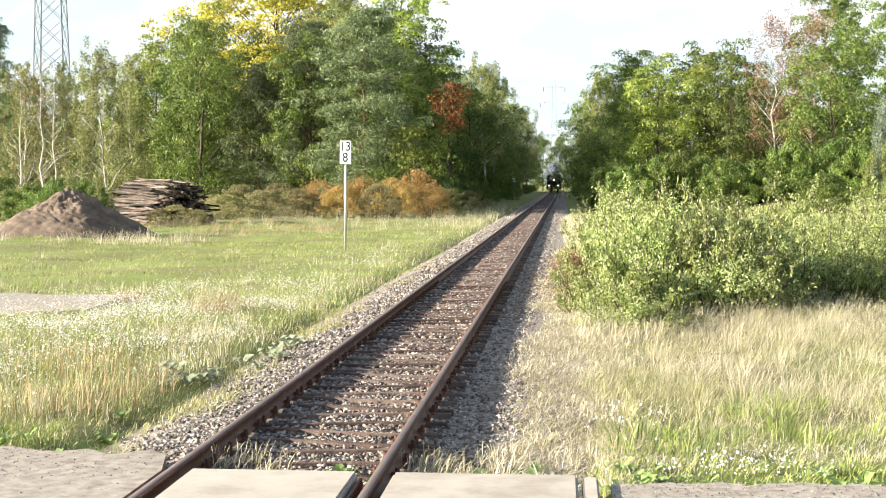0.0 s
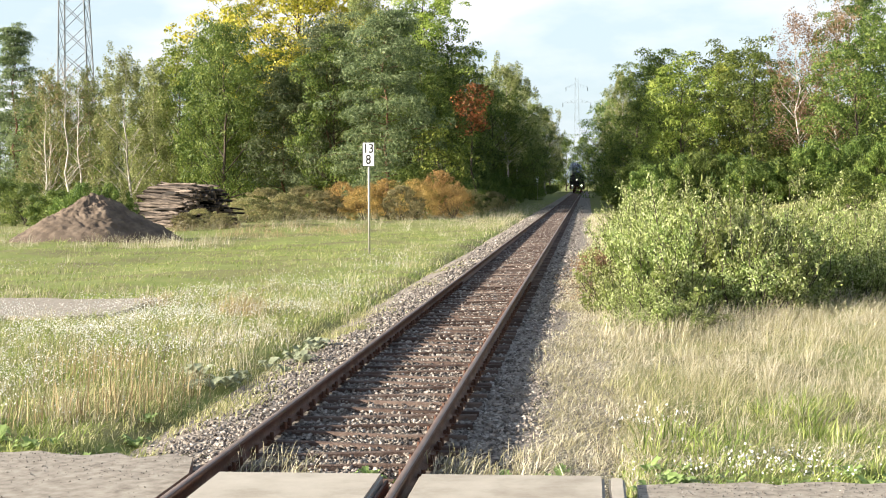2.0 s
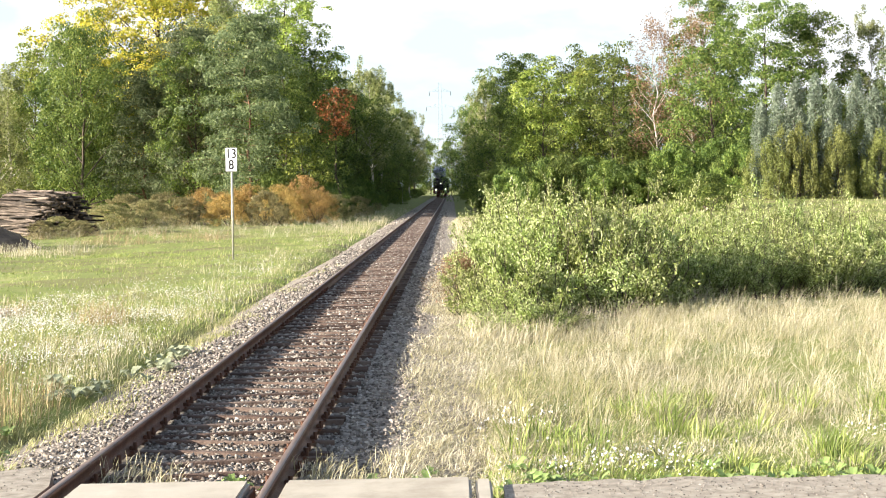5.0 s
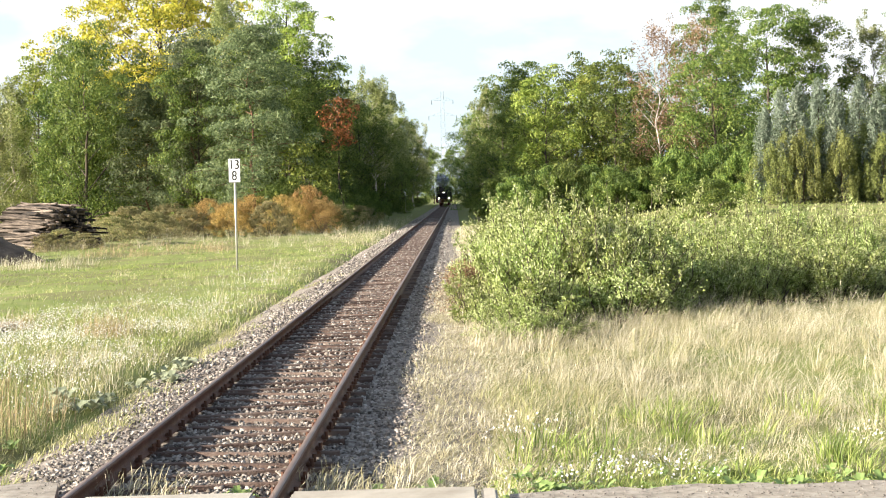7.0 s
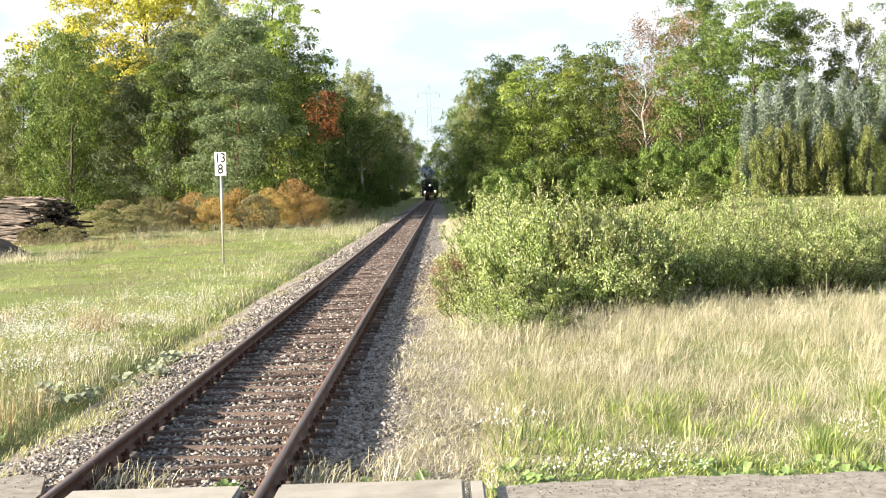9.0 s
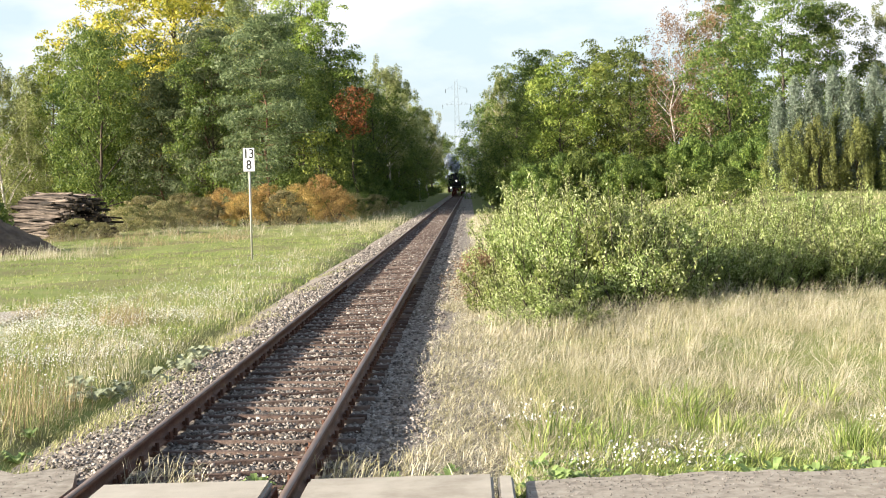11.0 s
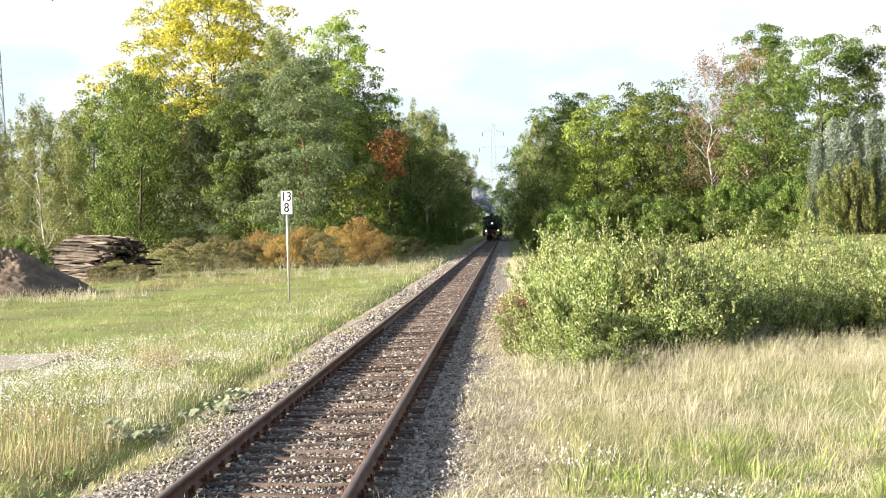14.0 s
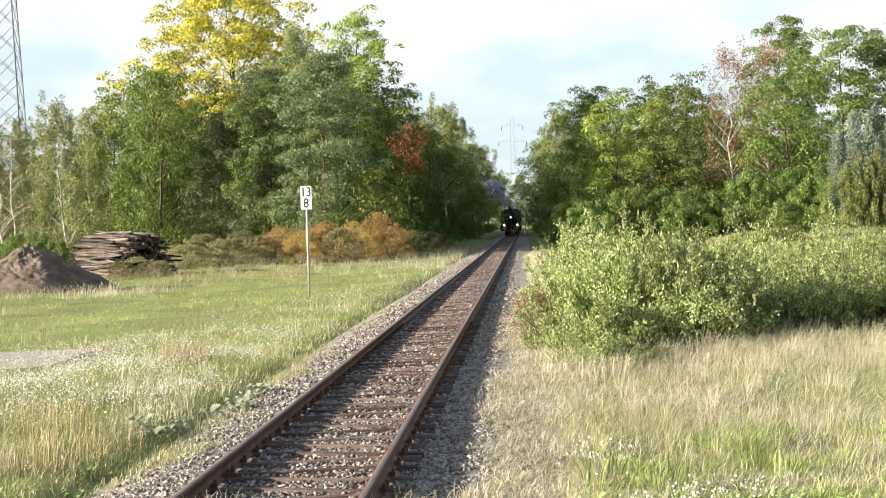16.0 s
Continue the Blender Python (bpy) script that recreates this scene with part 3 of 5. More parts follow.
def crown_data(shape, h, w, leaves, leaf, seed, base=0.1, boughs=26, twigs=8, clump=0.85, trunk=0.011, rise=0.8):
    """A tree grown from a trunk, boughs that reach to the crown's outline, and sprays of leaves along the boughs."""
    g = rnd(seed)
    us, rs = SHAPES[shape]
    n = 9
    tall = 0.93 * (h - 0.5 * clump)
    spine = [Vector((g.normal(0, 0.010 * h) * (i > 0), g.normal(0, 0.010 * h) * (i > 0), tall * i / (n - 1) - 0.15)) for i in range(n)]
    tubes = [tube(spine, [trunk * h * (1.2 - 1.1 * i / (n - 1)) for i in range(n)])]
    skew = g.uniform(0, 6.28)
    C, R = [], []
    for b in range(boughs):
        u = ((b + 0.5) / boughs) ** 0.9
        a = b * 2.399 + g.normal(0, 0.3)
        reach = np.interp(u, us, rs) * max(0.3 * w, w / 2 - 0.5 * clump) * g.uniform(0.68, 1.12) * (1 + 0.12 * math.sin(2 * a + skew))
        tip = Vector((math.cos(a) * reach, math.sin(a) * reach, (h - 0.75 * clump) * (base + (1 - base) * u)))
        z0 = min(0.88 * h, max(base * h * 0.55 + 0.03 * h, tip.z - reach * rise))
        k = min((z0 + 0.15) / tall * (n - 1), n - 1.001)
        st = spine[int(k)].lerp(spine[int(k) + 1], k - int(k))
        mid = st.lerp(tip, 0.5) + Vector((g.normal(0, 0.03 * w), g.normal(0, 0.03 * w), 0.05 * reach))
        r = trunk * h * 0.42 * (1.15 - z0 / h)
        tubes.append(tube([st, mid, tip], [r, r * 0.6, r * 0.2], 5))
        for j in range(twigs):
            q = g.uniform(0.25, 1.0) ** 0.6
            p = st * (1 - q) ** 2 + mid * (2 * q * (1 - q)) + tip * q ** 2
            c = p + Vector(g.normal(0, 1, 3) * (1, 1, 0.75 if shape != "pine" else 0.45)) * clump * (0.5 + 0.45 * q)
            tubes.append(tube([p, c], [r * 0.22, r * 0.08], 3))
            C.append(c)
            R.append(clump * g.uniform(0.5, 1.2))
    C, R = np.array(C), np.array(R)
    per = leaves * R ** 2 / (R ** 2).sum()
    core = np.array((0, 0, h * (base + 0.35 * (1 - base))))
    pts, outs = [], []
    for c, r, k in zip(C, R, per):
        k = max(5, int(k))
        o = c - core
        o /= np.linalg.norm(o) + 1e-6
        d = g.normal(0, 1, (k, 3))
        d /= np.linalg.norm(d, axis=1, keepdims=True)
        d = d + 0.45 * o + (0, 0, 0.25)
        d /= np.linalg.norm(d, axis=1, keepdims=True) + 1e-6
        q = d * r * g.uniform(0.3, 1.0, (k, 1)) ** 0.5
        if shape == "pine":
            q *= (1.2, 1.2, 0.72)
            q[:, 2] += 0.22 * np.hypot(q[:, 0], q[:, 1])
        elif shape == "birch":
            q *= (0.6, 0.6, 0.7)
            q[:, 2] -= 1.5 * r * g.uniform(0, 1, k) ** 1.3
        else:
            q *= (1.1, 1.1, 0.75)
        pts.append(c + q)
        outs.append(d)
    P = np.concatenate(pts)
    P[:, 2] = np.maximum(P[:, 2], 0.02 * h)
    return leaf_cloud(P, leaf, g, aspect=0.3 if shape == "pine" else 0.6, out=np.concatenate(outs)), join(tubes)


def willow_data(h, w, leaves, leaf, seed, stems=34, twigs=7):
    """A bush of long shoots that fan out of the ground, with side twigs and narrow leaves along them."""
    g = rnd(seed)
    tubes, pts = [], []
    k = int(leaves / (stems * (twigs + 1)))
    for s in range(stems):
        a, out = g.uniform(0, 6.283), g.uniform(0.05, 1.0) ** 0.6
        L = h * (1.0 - 0.42 * out ** 2) * (g.uniform(0.55, 1.0) if s > 3 else g.uniform(0.95, 1.12))
        b = Vector((math.cos(a) * 0.2 * w * out, math.sin(a) * 0.2 * w * out, -0.1))
        tip = Vector((math.cos(a) * 0.55 * w * out + g.normal(0, 0.10), math.sin(a) * 0.55 * w * out + g.normal(0, 0.10), L))
        mid = b.lerp(tip, 0.5) + Vector((g.normal(0, 0.09), g.normal(0, 0.09), 0.06))
        tubes.append(tube([b, mid, tip], [0.013, 0.008, 0.003], 4))
        lines = [(b.lerp(mid, 0.7), tip)]
        for j in range(twigs):
            q = g.uniform(0.12, 0.9)
            p = b * (1 - q) ** 2 + mid * (2 * q * (1 - q)) + tip * q ** 2
            e = p + Vector((g.normal(0, 0.75), g.normal(0, 0.75), g.uniform(0.1, 1.0))).normalized() * g.uniform(0.16, 0.42) * h / 2.3
            tubes.append(tube([p, e], [0.005, 0.002], 3))
            lines.append((p, e))
        for p, e in lines:
            q = g.uniform(0.1, 1.05, (k, 1))
            pts.append(np.array(p) * (1 - q) + np.array(e) * q + g.normal(0, 0.035, (k, 3)))
    P = np.concatenate(pts)
    P[:, 2] = np.maximum(P[:, 2], 0.03)
    return leaf_cloud(P, leaf, g, aspect=0.42), join(tubes)


LIBRARY = {}


def plant(name, label, category, key, x, y, h, w, leaf_material, bark, shape="round", leaves=9000, leaf=0.26, seed=1, turn=0.0, group="", z=None, **more):
    """A tree or bush with a trunk part and a crown part. Alike ones of one key share their meshes, scaled to size."""
    k = (key, leaf_material.name)
    if key not in LIBRARY:
        grow = {"shoots": willow_data, "shrub": plant_data, "column": plant_data, "bare": plant_data}.get(shape, crown_data)
        LIBRARY[key] = (grow(h, w, leaves, leaf, seed, **more) if shape == "shoots" else grow(shape, h, w, leaves, leaf, seed, **more), h, w)
    (crown, wood), h0, w0 = LIBRARY[key]
    if k not in LIBRARY:
        LIBRARY[k] = (np_mesh("crown", crown[0], crown[1], leaf_material), np_mesh("trunk", wood[0], wood[1], bark, True))
    ob = new(name)
    ob.matrix_basis = pose(x, y, float(ground_z(x, y)) if z is None else z, 0, 0, turn) @ Matrix.Diagonal((w / w0, w / w0, h / h0, 1))
    tagged(ob, label, category, group)
    part("trunk", LIBRARY[k][1], ob)
    part("crown", LIBRARY[k][0], ob)
    return ob


# ---- woods on the far side of the meadow, left of the track ----
def tree(kind, x, y, h, w, seed=0, key=None, **k):
    T = {
        "oak": ("oak_tree", "broad green oak at the wood's edge", L_GREEN, M_BARK, "round", 135, 0.19),
        "maple": ("maple_tree", "light green maple tree turning yellow", L_LIGHT, M_BARK, "round", 135, 0.19),
        "birch": ("birch_tree", "birch with drooping dull green leaves and white trunk", L_BIRCH, M_BIRCH, "birch", 165, 0.16),
        "poplar": ("poplar_tree", "tall poplar with bright yellow autumn leaves", L_YELLOW, M_BARK, "poplar", 130, 0.26),
        "pine": ("pine_tree", "dark bluish green pine with layered boughs", L_PINE, M_PINEBARK, "pine", 185, 0.26),
        "red": ("maple_tree", "small maple with orange red autumn crown", L_RED, M_BARK, "round", 100, 0.24),
        "brown": ("dying_birch", "sparse dying birch with reddish brown leaves", L_BROWN, M_BIRCH, "birch", 75, 0.14),
        "bush": ("bush", "orange brown autumn bush in dry grass", L_ORANGE, M_BARK, "shrub", 100, 0.065),
        "greenbush": ("bush", "dense green bush at the wood's edge", L_GREEN, M_BARK, "shrub", 100, 0.115),
    }[kind]
    name, label, lm, bark, shape, thick, leaf = T
    cat = "bush" if "bush" in kind else "tree"
    n = int(min(70000, max(1500, thick * h * w * (1.3 if x > 8 and kind in ("oak", "maple") else 1.0))))
    m = w / 8.0
    extra = {"oak": {"boughs": 30, "twigs": 8, "clump": 0.80 * m ** 0.5},
             "maple": {"boughs": 28, "twigs": 8, "clump": 0.80 * m ** 0.5},
             "birch": {"boughs": 34, "twigs": 6, "clump": 0.72 * m ** 0.5, "trunk": 0.008, "rise": 1.1},
             "poplar": {"boughs": 64, "twigs": 10, "clump": 1.1, "base": 0.25, "rise": 0.9, "trunk": 0.012},
             "pine": {"boughs": 44, "twigs": 7, "clump": 0.75 * m ** 0.5, "rise": 0.12, "trunk": 0.008},
             "red": {"boughs": 18, "twigs": 5, "clump": 0.5, "base": 0.66},
             "brown": {"boughs": 26, "twigs": 6, "clump": 0.75, "trunk": 0.006, "base": 0.35, "rise": 1.2}}.get(kind, {})
    if kind == "red":
        n = 1500
    if kind == "greenbush":
        n, extra = 11000, {"clump": 0.15, "n_clumps": 80, "trunk": 0.012, "stems": 3}
    if kind == "bush":
        n, extra = 14000, {"clump": 0.10, "n_clumps": 170, "stems": 6, "trunk": 0.008, "base": 0.02}
        if seed % 3 == 1:
            label, lm = "yellow green autumn bush in dry grass", L_OCHRE
    extra.update(k)
    return plant(name, label, cat, key or f"{kind}{seed % 3}", x, y, h, w, lm, bark, shape, n, leaf, seed + 50, turn=(seed * 77) % 360, **extra)


def at(px, d):
    """Where a bearing (in 1/2420ths to the right of the track's way) meets the distance d."""
    return 2.07 + (px - 998) * d / 2420.0


def top(py, d):
    return 2.23 + (322 - py) * d / 2420.0


# kind, bearing, distance, top, width, seed
WOODS = (
    ("pine", -45, 92, 15, 5, 1), ("birch", 20, 92, 95, 5.5, 2), ("birch", 95, 98, 95, 6, 3), ("birch", 165, 90, 62, 6, 4),
    ("birch", 215, 96, 80, 6, 5), ("maple", 262, 102, 52, 6.5, 6), ("oak", 325, 100, 72, 7.0, 7), ("maple", 385, 106, 105, 6.5, 8),
    ("poplar", 482, 120, -125, 21, 9), ("pine", 455, 100, 110, 7, 10), ("pine", 540, 104, 20, 9, 11), ("pine", 640, 100, 5, 9.5, 12),
    ("birch", 600, 112, -55, 8, 13), ("maple", 712, 114, -62, 10, 14), ("oak", 770, 112, 95, 6, 15), ("maple", 690, 113, 15, 8, 33), ("oak", 748, 114, 55, 7, 34), ("red", 795, 107, 142, 2.8, 16),
    ("maple", 735, 100, 215, 4.2, 17), ("birch", 855, 150, 100, 9.5, 18), ("oak", 830, 140, 150, 9, 19), ("birch", 872, 175, 125, 7, 20),
    ("oak", 905, 215, 175, 7, 21), ("birch", 925, 250, 185, 7.5, 22), ("oak", 932, 300, 215, 8, 23),
    ("oak", 150, 125, 120, 9, 24), ("oak", 20, 122, 130, 9, 25), ("oak", 260, 128, 110, 9, 26),
    ("oak", 860, 185, 230, 8, 29), ("oak", 900, 230, 250, 9, 30), ("oak", 560, 125, 90, 9, 31), ("oak", 400, 128, 150, 10, 32),
)
for kind, px, d, py, w, seed in WOODS:
    d = d * (1 + 0.00055 * max(0, 640 - px))     # the wood's edge runs obliquely away to the west
    w = w * (1 + 0.00055 * max(0, 640 - px))
    h = top(py, d)
    if px > 820:     # along the cutting the crowns begin higher up
        near = d < 200
        tree(kind, at(px, d), d, h, w, seed, key="west %d" % seed, base=0.42 if near else 0.25)
        continue
    tree(kind, at(px, d), d, h, w, seed, key="wood oak%d" % (seed % 3) if seed in (24, 25, 26, 31, 32) else "west %d" % seed)

EAST_WOODS = (
    ("oak", 1050, 300, 225, 8, 1), ("birch", 1040, 245, 165, 8, 2), ("birch", 1060, 185, 125, 7.5, 3), ("oak", 1085, 150, 110, 8.5, 4),
    ("oak", 1125, 140, 95, 9, 5), ("maple", 1160, 118, 112, 8, 6), ("oak", 1215, 130, 92, 8, 7), ("maple", 1240, 122, 100, 7, 8),
    ("oak", 1285, 116, 85, 8, 9), ("brown", 1360, 112, 18, 5, 10), ("brown", 1425, 114, 5, 5.5, 11), ("oak", 1450, 135, -20, 10, 12),
    ("oak", 1330, 128, 130, 8, 13), ("oak", 1460, 108, 70, 9, 14), ("oak", 1555, 122, 0, 11, 15), ("oak", 1640, 124, 20, 9, 16),
    ("birch", 1735, 125, 28, 7, 17), ("pine", 1835, 118, -40, 9, 18), ("oak", 1900, 125, 40, 10, 19), ("oak", 1075, 215, 180, 9, 20),
    ("oak", 1375, 118, 200, 8, 21), ("oak", 1120, 165, 200, 9, 22), ("oak", 1062, 270, 215, 9, 23),
)
for kind, px, d, py, w, seed in EAST_WOODS:
    h = top(py, d) - float(ground_z(at(px, d), d))
    if px < 1080:
        tree(kind, at(px, d), d, h, w, seed, key="east %d" % seed, base=0.2)
        continue
    tree(kind, at(px, d), d, h, w * 1.08, seed + 1, key="east %d" % seed, **({} if kind == "brown" else {"base": 0.03}))

# bare white birches at the wood's edge
for px, d, py, w, seed in ((48, 108, 85, 5.5, 1), (12, 110, 120, 5, 2), (75, 112, 110, 4.5, 3)):
    plant("bare_birch", "nearly leafless birch with white branches", "tree", "bare%d" % seed, at(px, d), d, top(py, d), w, L_BROWN, M_BIRCH, "bare", 420, 0.14, 60 + seed, clump=0.09, n_clumps=60, trunk=0.007, base=0.2)

# the cutting's dense edge, west of the track
for i in range(26):
    y = 104 + i * 9.0
    tree("oak", -10.5 - 2.0 * (i % 3), y, 12.5 + 2.5 * ((i * 7) % 4) / 3 + (2.5 if y > 170 else 0), 8.5, 200 + i, key="wood oak%d" % (i % 3), group="trees along the cutting")
    tree("oak", -18 - 2.0 * (i % 2), y + 4, 14.0 + (3.0 if y > 170 else 0), 8.5, 300 + i, key="wood oak%d" % (i % 3), group="trees along the cutting")
    if y > 175:
        tree("oak", 10.0 + 2.0 * (i % 3), y, 11.5 + 2.0 * ((i * 5) % 4) / 3, 8.5, 400 + i, key="wood oak%d" % (i % 3), group="trees along the cutting")

for i in range(24):
    tree("oak", -27 - 3.0 * (i % 2), 108 + i * 9.5, 15.5 + (i * 5) % 3, 9.0, 500 + i, key="wood oak%d" % (i % 3), group="trees along the cutting")
    if i < 20:
        tree("oak", -36 - 3.0 * (i % 2), 150 + i * 9.5, 16.5 + (i * 5) % 3, 9.0, 540 + i, key="wood oak%d" % (i % 3), group="trees along the cutting")

# thick woods behind, which close the view
g_far = rnd(5)
for i in range(34):
    a = -200 + i * 62
    if 905 < a < 1040:
        continue
    d = 165 + 30 * g_far.random()
    tree("oak", at(a, d), d, top(160 + 50 * g_far.random(), d), 12, 40 + i, key="far oak%d" % (i % 3), group="trees of the far wood")
for x in (-9, -3.5, 2, 7, 12):
    tree("oak", x, 358 + abs(x), 13.5 + g_far.random() * 2, 11, int(x) + 90, key="far oak%d" % (int(x) % 3), group="trees of the far wood")

for i, (px, d, py, w) in enumerate(((385, 84, 345, 3.6), (415, 90, 328, 4), (455, 86, 338, 3.6), (490, 93, 325, 4.2), (525, 88, 335, 3.4), (560, 92, 318, 4.2), (600, 88, 332, 3.6), (635, 93, 315, 4.2), (668, 88, 325, 3.6),
                                    (695, 91, 314, 3.8), (735, 96, 302, 3.8), (760, 92, 325, 3.4), (790, 98, 335, 3.4), (300, 72, 365, 2.2), (340, 70, 372, 2.0), (270, 70, 372, 1.6), (830, 110, 338, 4))):
    tree("bush", at(px, d), d, top(py, d) + 0.05, w, 3 * (i // 3) + (1 if px < 560 or i % 4 == 0 else 2 * (i % 2)))
for px, d, py, w, seed in ((-25, 84, 318, 5, 2), (-70, 88, 310, 6, 3), (30, 74, 330, 4.5, 1), (75, 66, 322, 3, 2), (700, 99, 290, 5, 6), (838, 130, 330, 5, 3), (868, 170, 332, 4, 4), (1450, 80, 330, 5, 5), (130, 61.5, 324, 2.4, 7)):
    tree("greenbush", at(px, d), d, top(py, d) + 0.1, w, seed)


# undergrowth along the cutting
for i in range(12):
    y = 100 + i * 10.0
    if i not in (6, 7, 8):
        tree("greenbush", -7.3 - 0.9 * (i % 2), y, 2.3 + 0.7 * (i % 3), 4.6, i, group="undergrowth of the cutting")
    if y > 120:
        tree("greenbush", 7.6 + 0.9 * (i % 2), y, 1.8 + 0.5 * (i % 3), 4.5, i + 1, group="undergrowth of the cutting")


g_low = rnd(16)
for i in range(24):
    y = 128 + i * 8.5
    tree("greenbush", -6.0 - g_low.random(), y + 62, 0.9 + 0.8 * g_low.random(), 3.4, i, group="undergrowth of the cutting")
    tree("greenbush", 5.0 + 0.8 * g_low.random(), y - 22, 1.3 + 0.9 * g_low.random(), 3.4, i + 1, group="undergrowth of the cutting")


# undergrowth at the foot of the eastern wood
g_under = rnd(15)
for i in range(26):
    px = 1085 + i * 19
    d = 98 + 8 * g_under.random()
    tree("greenbush", at(px, d), d, 2.2 + 1.8 * g_under.random(), 4.4 + g_under.random(), i, group="undergrowth of the eastern wood")


# ---- cypress hedge behind the meadow ----
for i, px in enumerate((1545, 1575, 1605, 1640, 1672, 1712, 1745, 1790)):
    d = 92 + 3 * (i % 2)
    h = top((195, 165, 160, 150, 165, 150, 175, 160)[i], d) - float(ground_z(at(px, d), d))
    plant("cypress", "blue green columnar cypress with olive base", "tree", "cypress%d" % (i % 2), at(px, d), d, h, 1.9, L_BLUE, M_BARK, "column", 9000, 0.14, 70 + i, group="cypress hedge", clump=0.07, n_clumps=110, base=0.02, turn=i * 50)
    plant("thuja", "olive green clipped thuja bush of the hedge", "bush", "thuja%d" % (i % 2), at(px + 8, d - 1.3), d - 1.3, h * 0.6, 3.0, L_THUJA, M_BARK, "column", 9000, 0.12, 80 + i, group="thuja hedge", clump=0.1, n_clumps=70, base=0.02, turn=i * 70)


# ---- willow thicket beside the track ----
WILLOWS = ((1500, 36, 350, 2.4), (1560, 33, 352, 2.4), (1620, 33, 355, 2.4), (1690, 34, 360, 2.4), (1760, 35, 362, 2.4), (1640, 27.2, 400, 2.0), (1480, 27.5, 400, 2.0), (1036, 26, 425, 1.2), (1046, 24, 475, 1.0), (1032, 31, 385, 1.3), (1080, 21.6, 530, 0.9), (1130, 21.4, 520, 1.0), (1185, 21.6, 515, 1.0), (1390, 29, 350, 1.9), (1400, 34, 345, 2.2), (1470, 34, 362, 2.2), (1520, 33, 385, 2.0), (1450, 28.5, 385, 1.9), (1560, 28.5, 385, 2.0), (1620, 28.8, 390, 2.0), (1690, 30, 385, 2.2), (1780, 30, 400, 2.2), (1280, 24, 420, 1.4), (1350, 24.2, 430, 1.4), (1075, 23.5, 490, 1.0), (1100, 22.8, 470, 1.1), (1140, 23.2, 440, 1.3), (1200, 23.6, 450, 1.2), (1075, 27, 385, 1.3), (1105, 25.5, 350, 1.7), (1150, 25, 325, 1.9), (1200, 25.2, 345, 1.8), (1255, 25, 322, 2.0), (1312, 25.3, 335, 2.0), (1362, 25.6, 365, 1.8), (1120, 29, 315, 2.2), (1190, 29, 308, 2.3), (1265, 29.5, 316, 2.3), (1330, 29.5, 312, 2.3),
           (1090, 34, 322, 2.0), (1082, 40, 326, 2.0), (1085, 47, 325, 2.2), (1140, 38, 318, 2.6), (1420, 26.5, 410, 1.9), (1470, 26.2, 440, 1.8), (1530, 26.4, 425, 1.9), (1590, 26.8, 435, 1.9), (1650, 27, 430, 2.0), (1715, 28, 435, 2.0),
           (1430, 32, 405, 2.0), (1545, 37, 352, 2.6), (1600, 39, 350, 2.8), (1650, 38, 362, 2.6), (1500, 30, 418, 1.8), (1575, 30, 415, 1.9), (1660, 31, 412, 2.0), (1750, 32, 420, 2.2))
for i, (px, d, py, w) in enumerate(WILLOWS):
    plant("willow_bush", "pale green willow bush in dry grass beside the track", "bush", "willow %d %d" % (int(w > 1.4) + int(w > 2.1), i % 3), at(px, d), d, (top(py, d) + 0.1) * (1 + (0.28 * math.sin(i * 2.3) if px > 1380 else 0)), w * (1.2 if px < 1380 else 1.05), L_WILLOW, M_BARK, "shoots", int(4600 * w), 0.053, 30 + i,
          group="willow thicket", turn=i * 47)


# ---- heap of soil ----
def build_heap():
    g = rnd(4)
    n, r = 190, 80
    V, F = [], []
    for j in range(r + 1):
        q = j / r
        for i in range(n):
            a = i * 6.2832 / n
            R = 3.95 * q * (1 + 0.06 * math.sin(a * 3 + 1) + 0.04 * math.sin(a * 5))
            z = 2.15 * (1 - q ** 1.12)
            p = Vector((R * math.cos(a), R * math.sin(a) * 0.8, z))
            b = noise.fractal(p * 1.1, 1.0, 2.0, 4) * 0.09 + noise.noise(p * 4.5) * 0.04 + noise.noise(p * 10) * 0.04 + noise.noise(p * 19) * 0.025
            V.append((p.x + 0.35 * (1 - q), p.y, z + b * (0.35 + min(1, z)) - 0.15))
    for j in range(r):
        for i in range(n):
            F.append((j * n + i, (j + 1) * n + i, (j + 1) * n + (i + 1) % n, j * n + (i + 1) % n))
    x, y = at(88, 57), 57
    ob = new("soil_mound", np_mesh("soil_mound", V, F, M_DIRT, True))
    ob.matrix_basis = pose(x, y, float(ground_z(x, y)))
    tagged(ob, "grey brown heap of dug soil in the meadow", "soil heap")


build_heap()


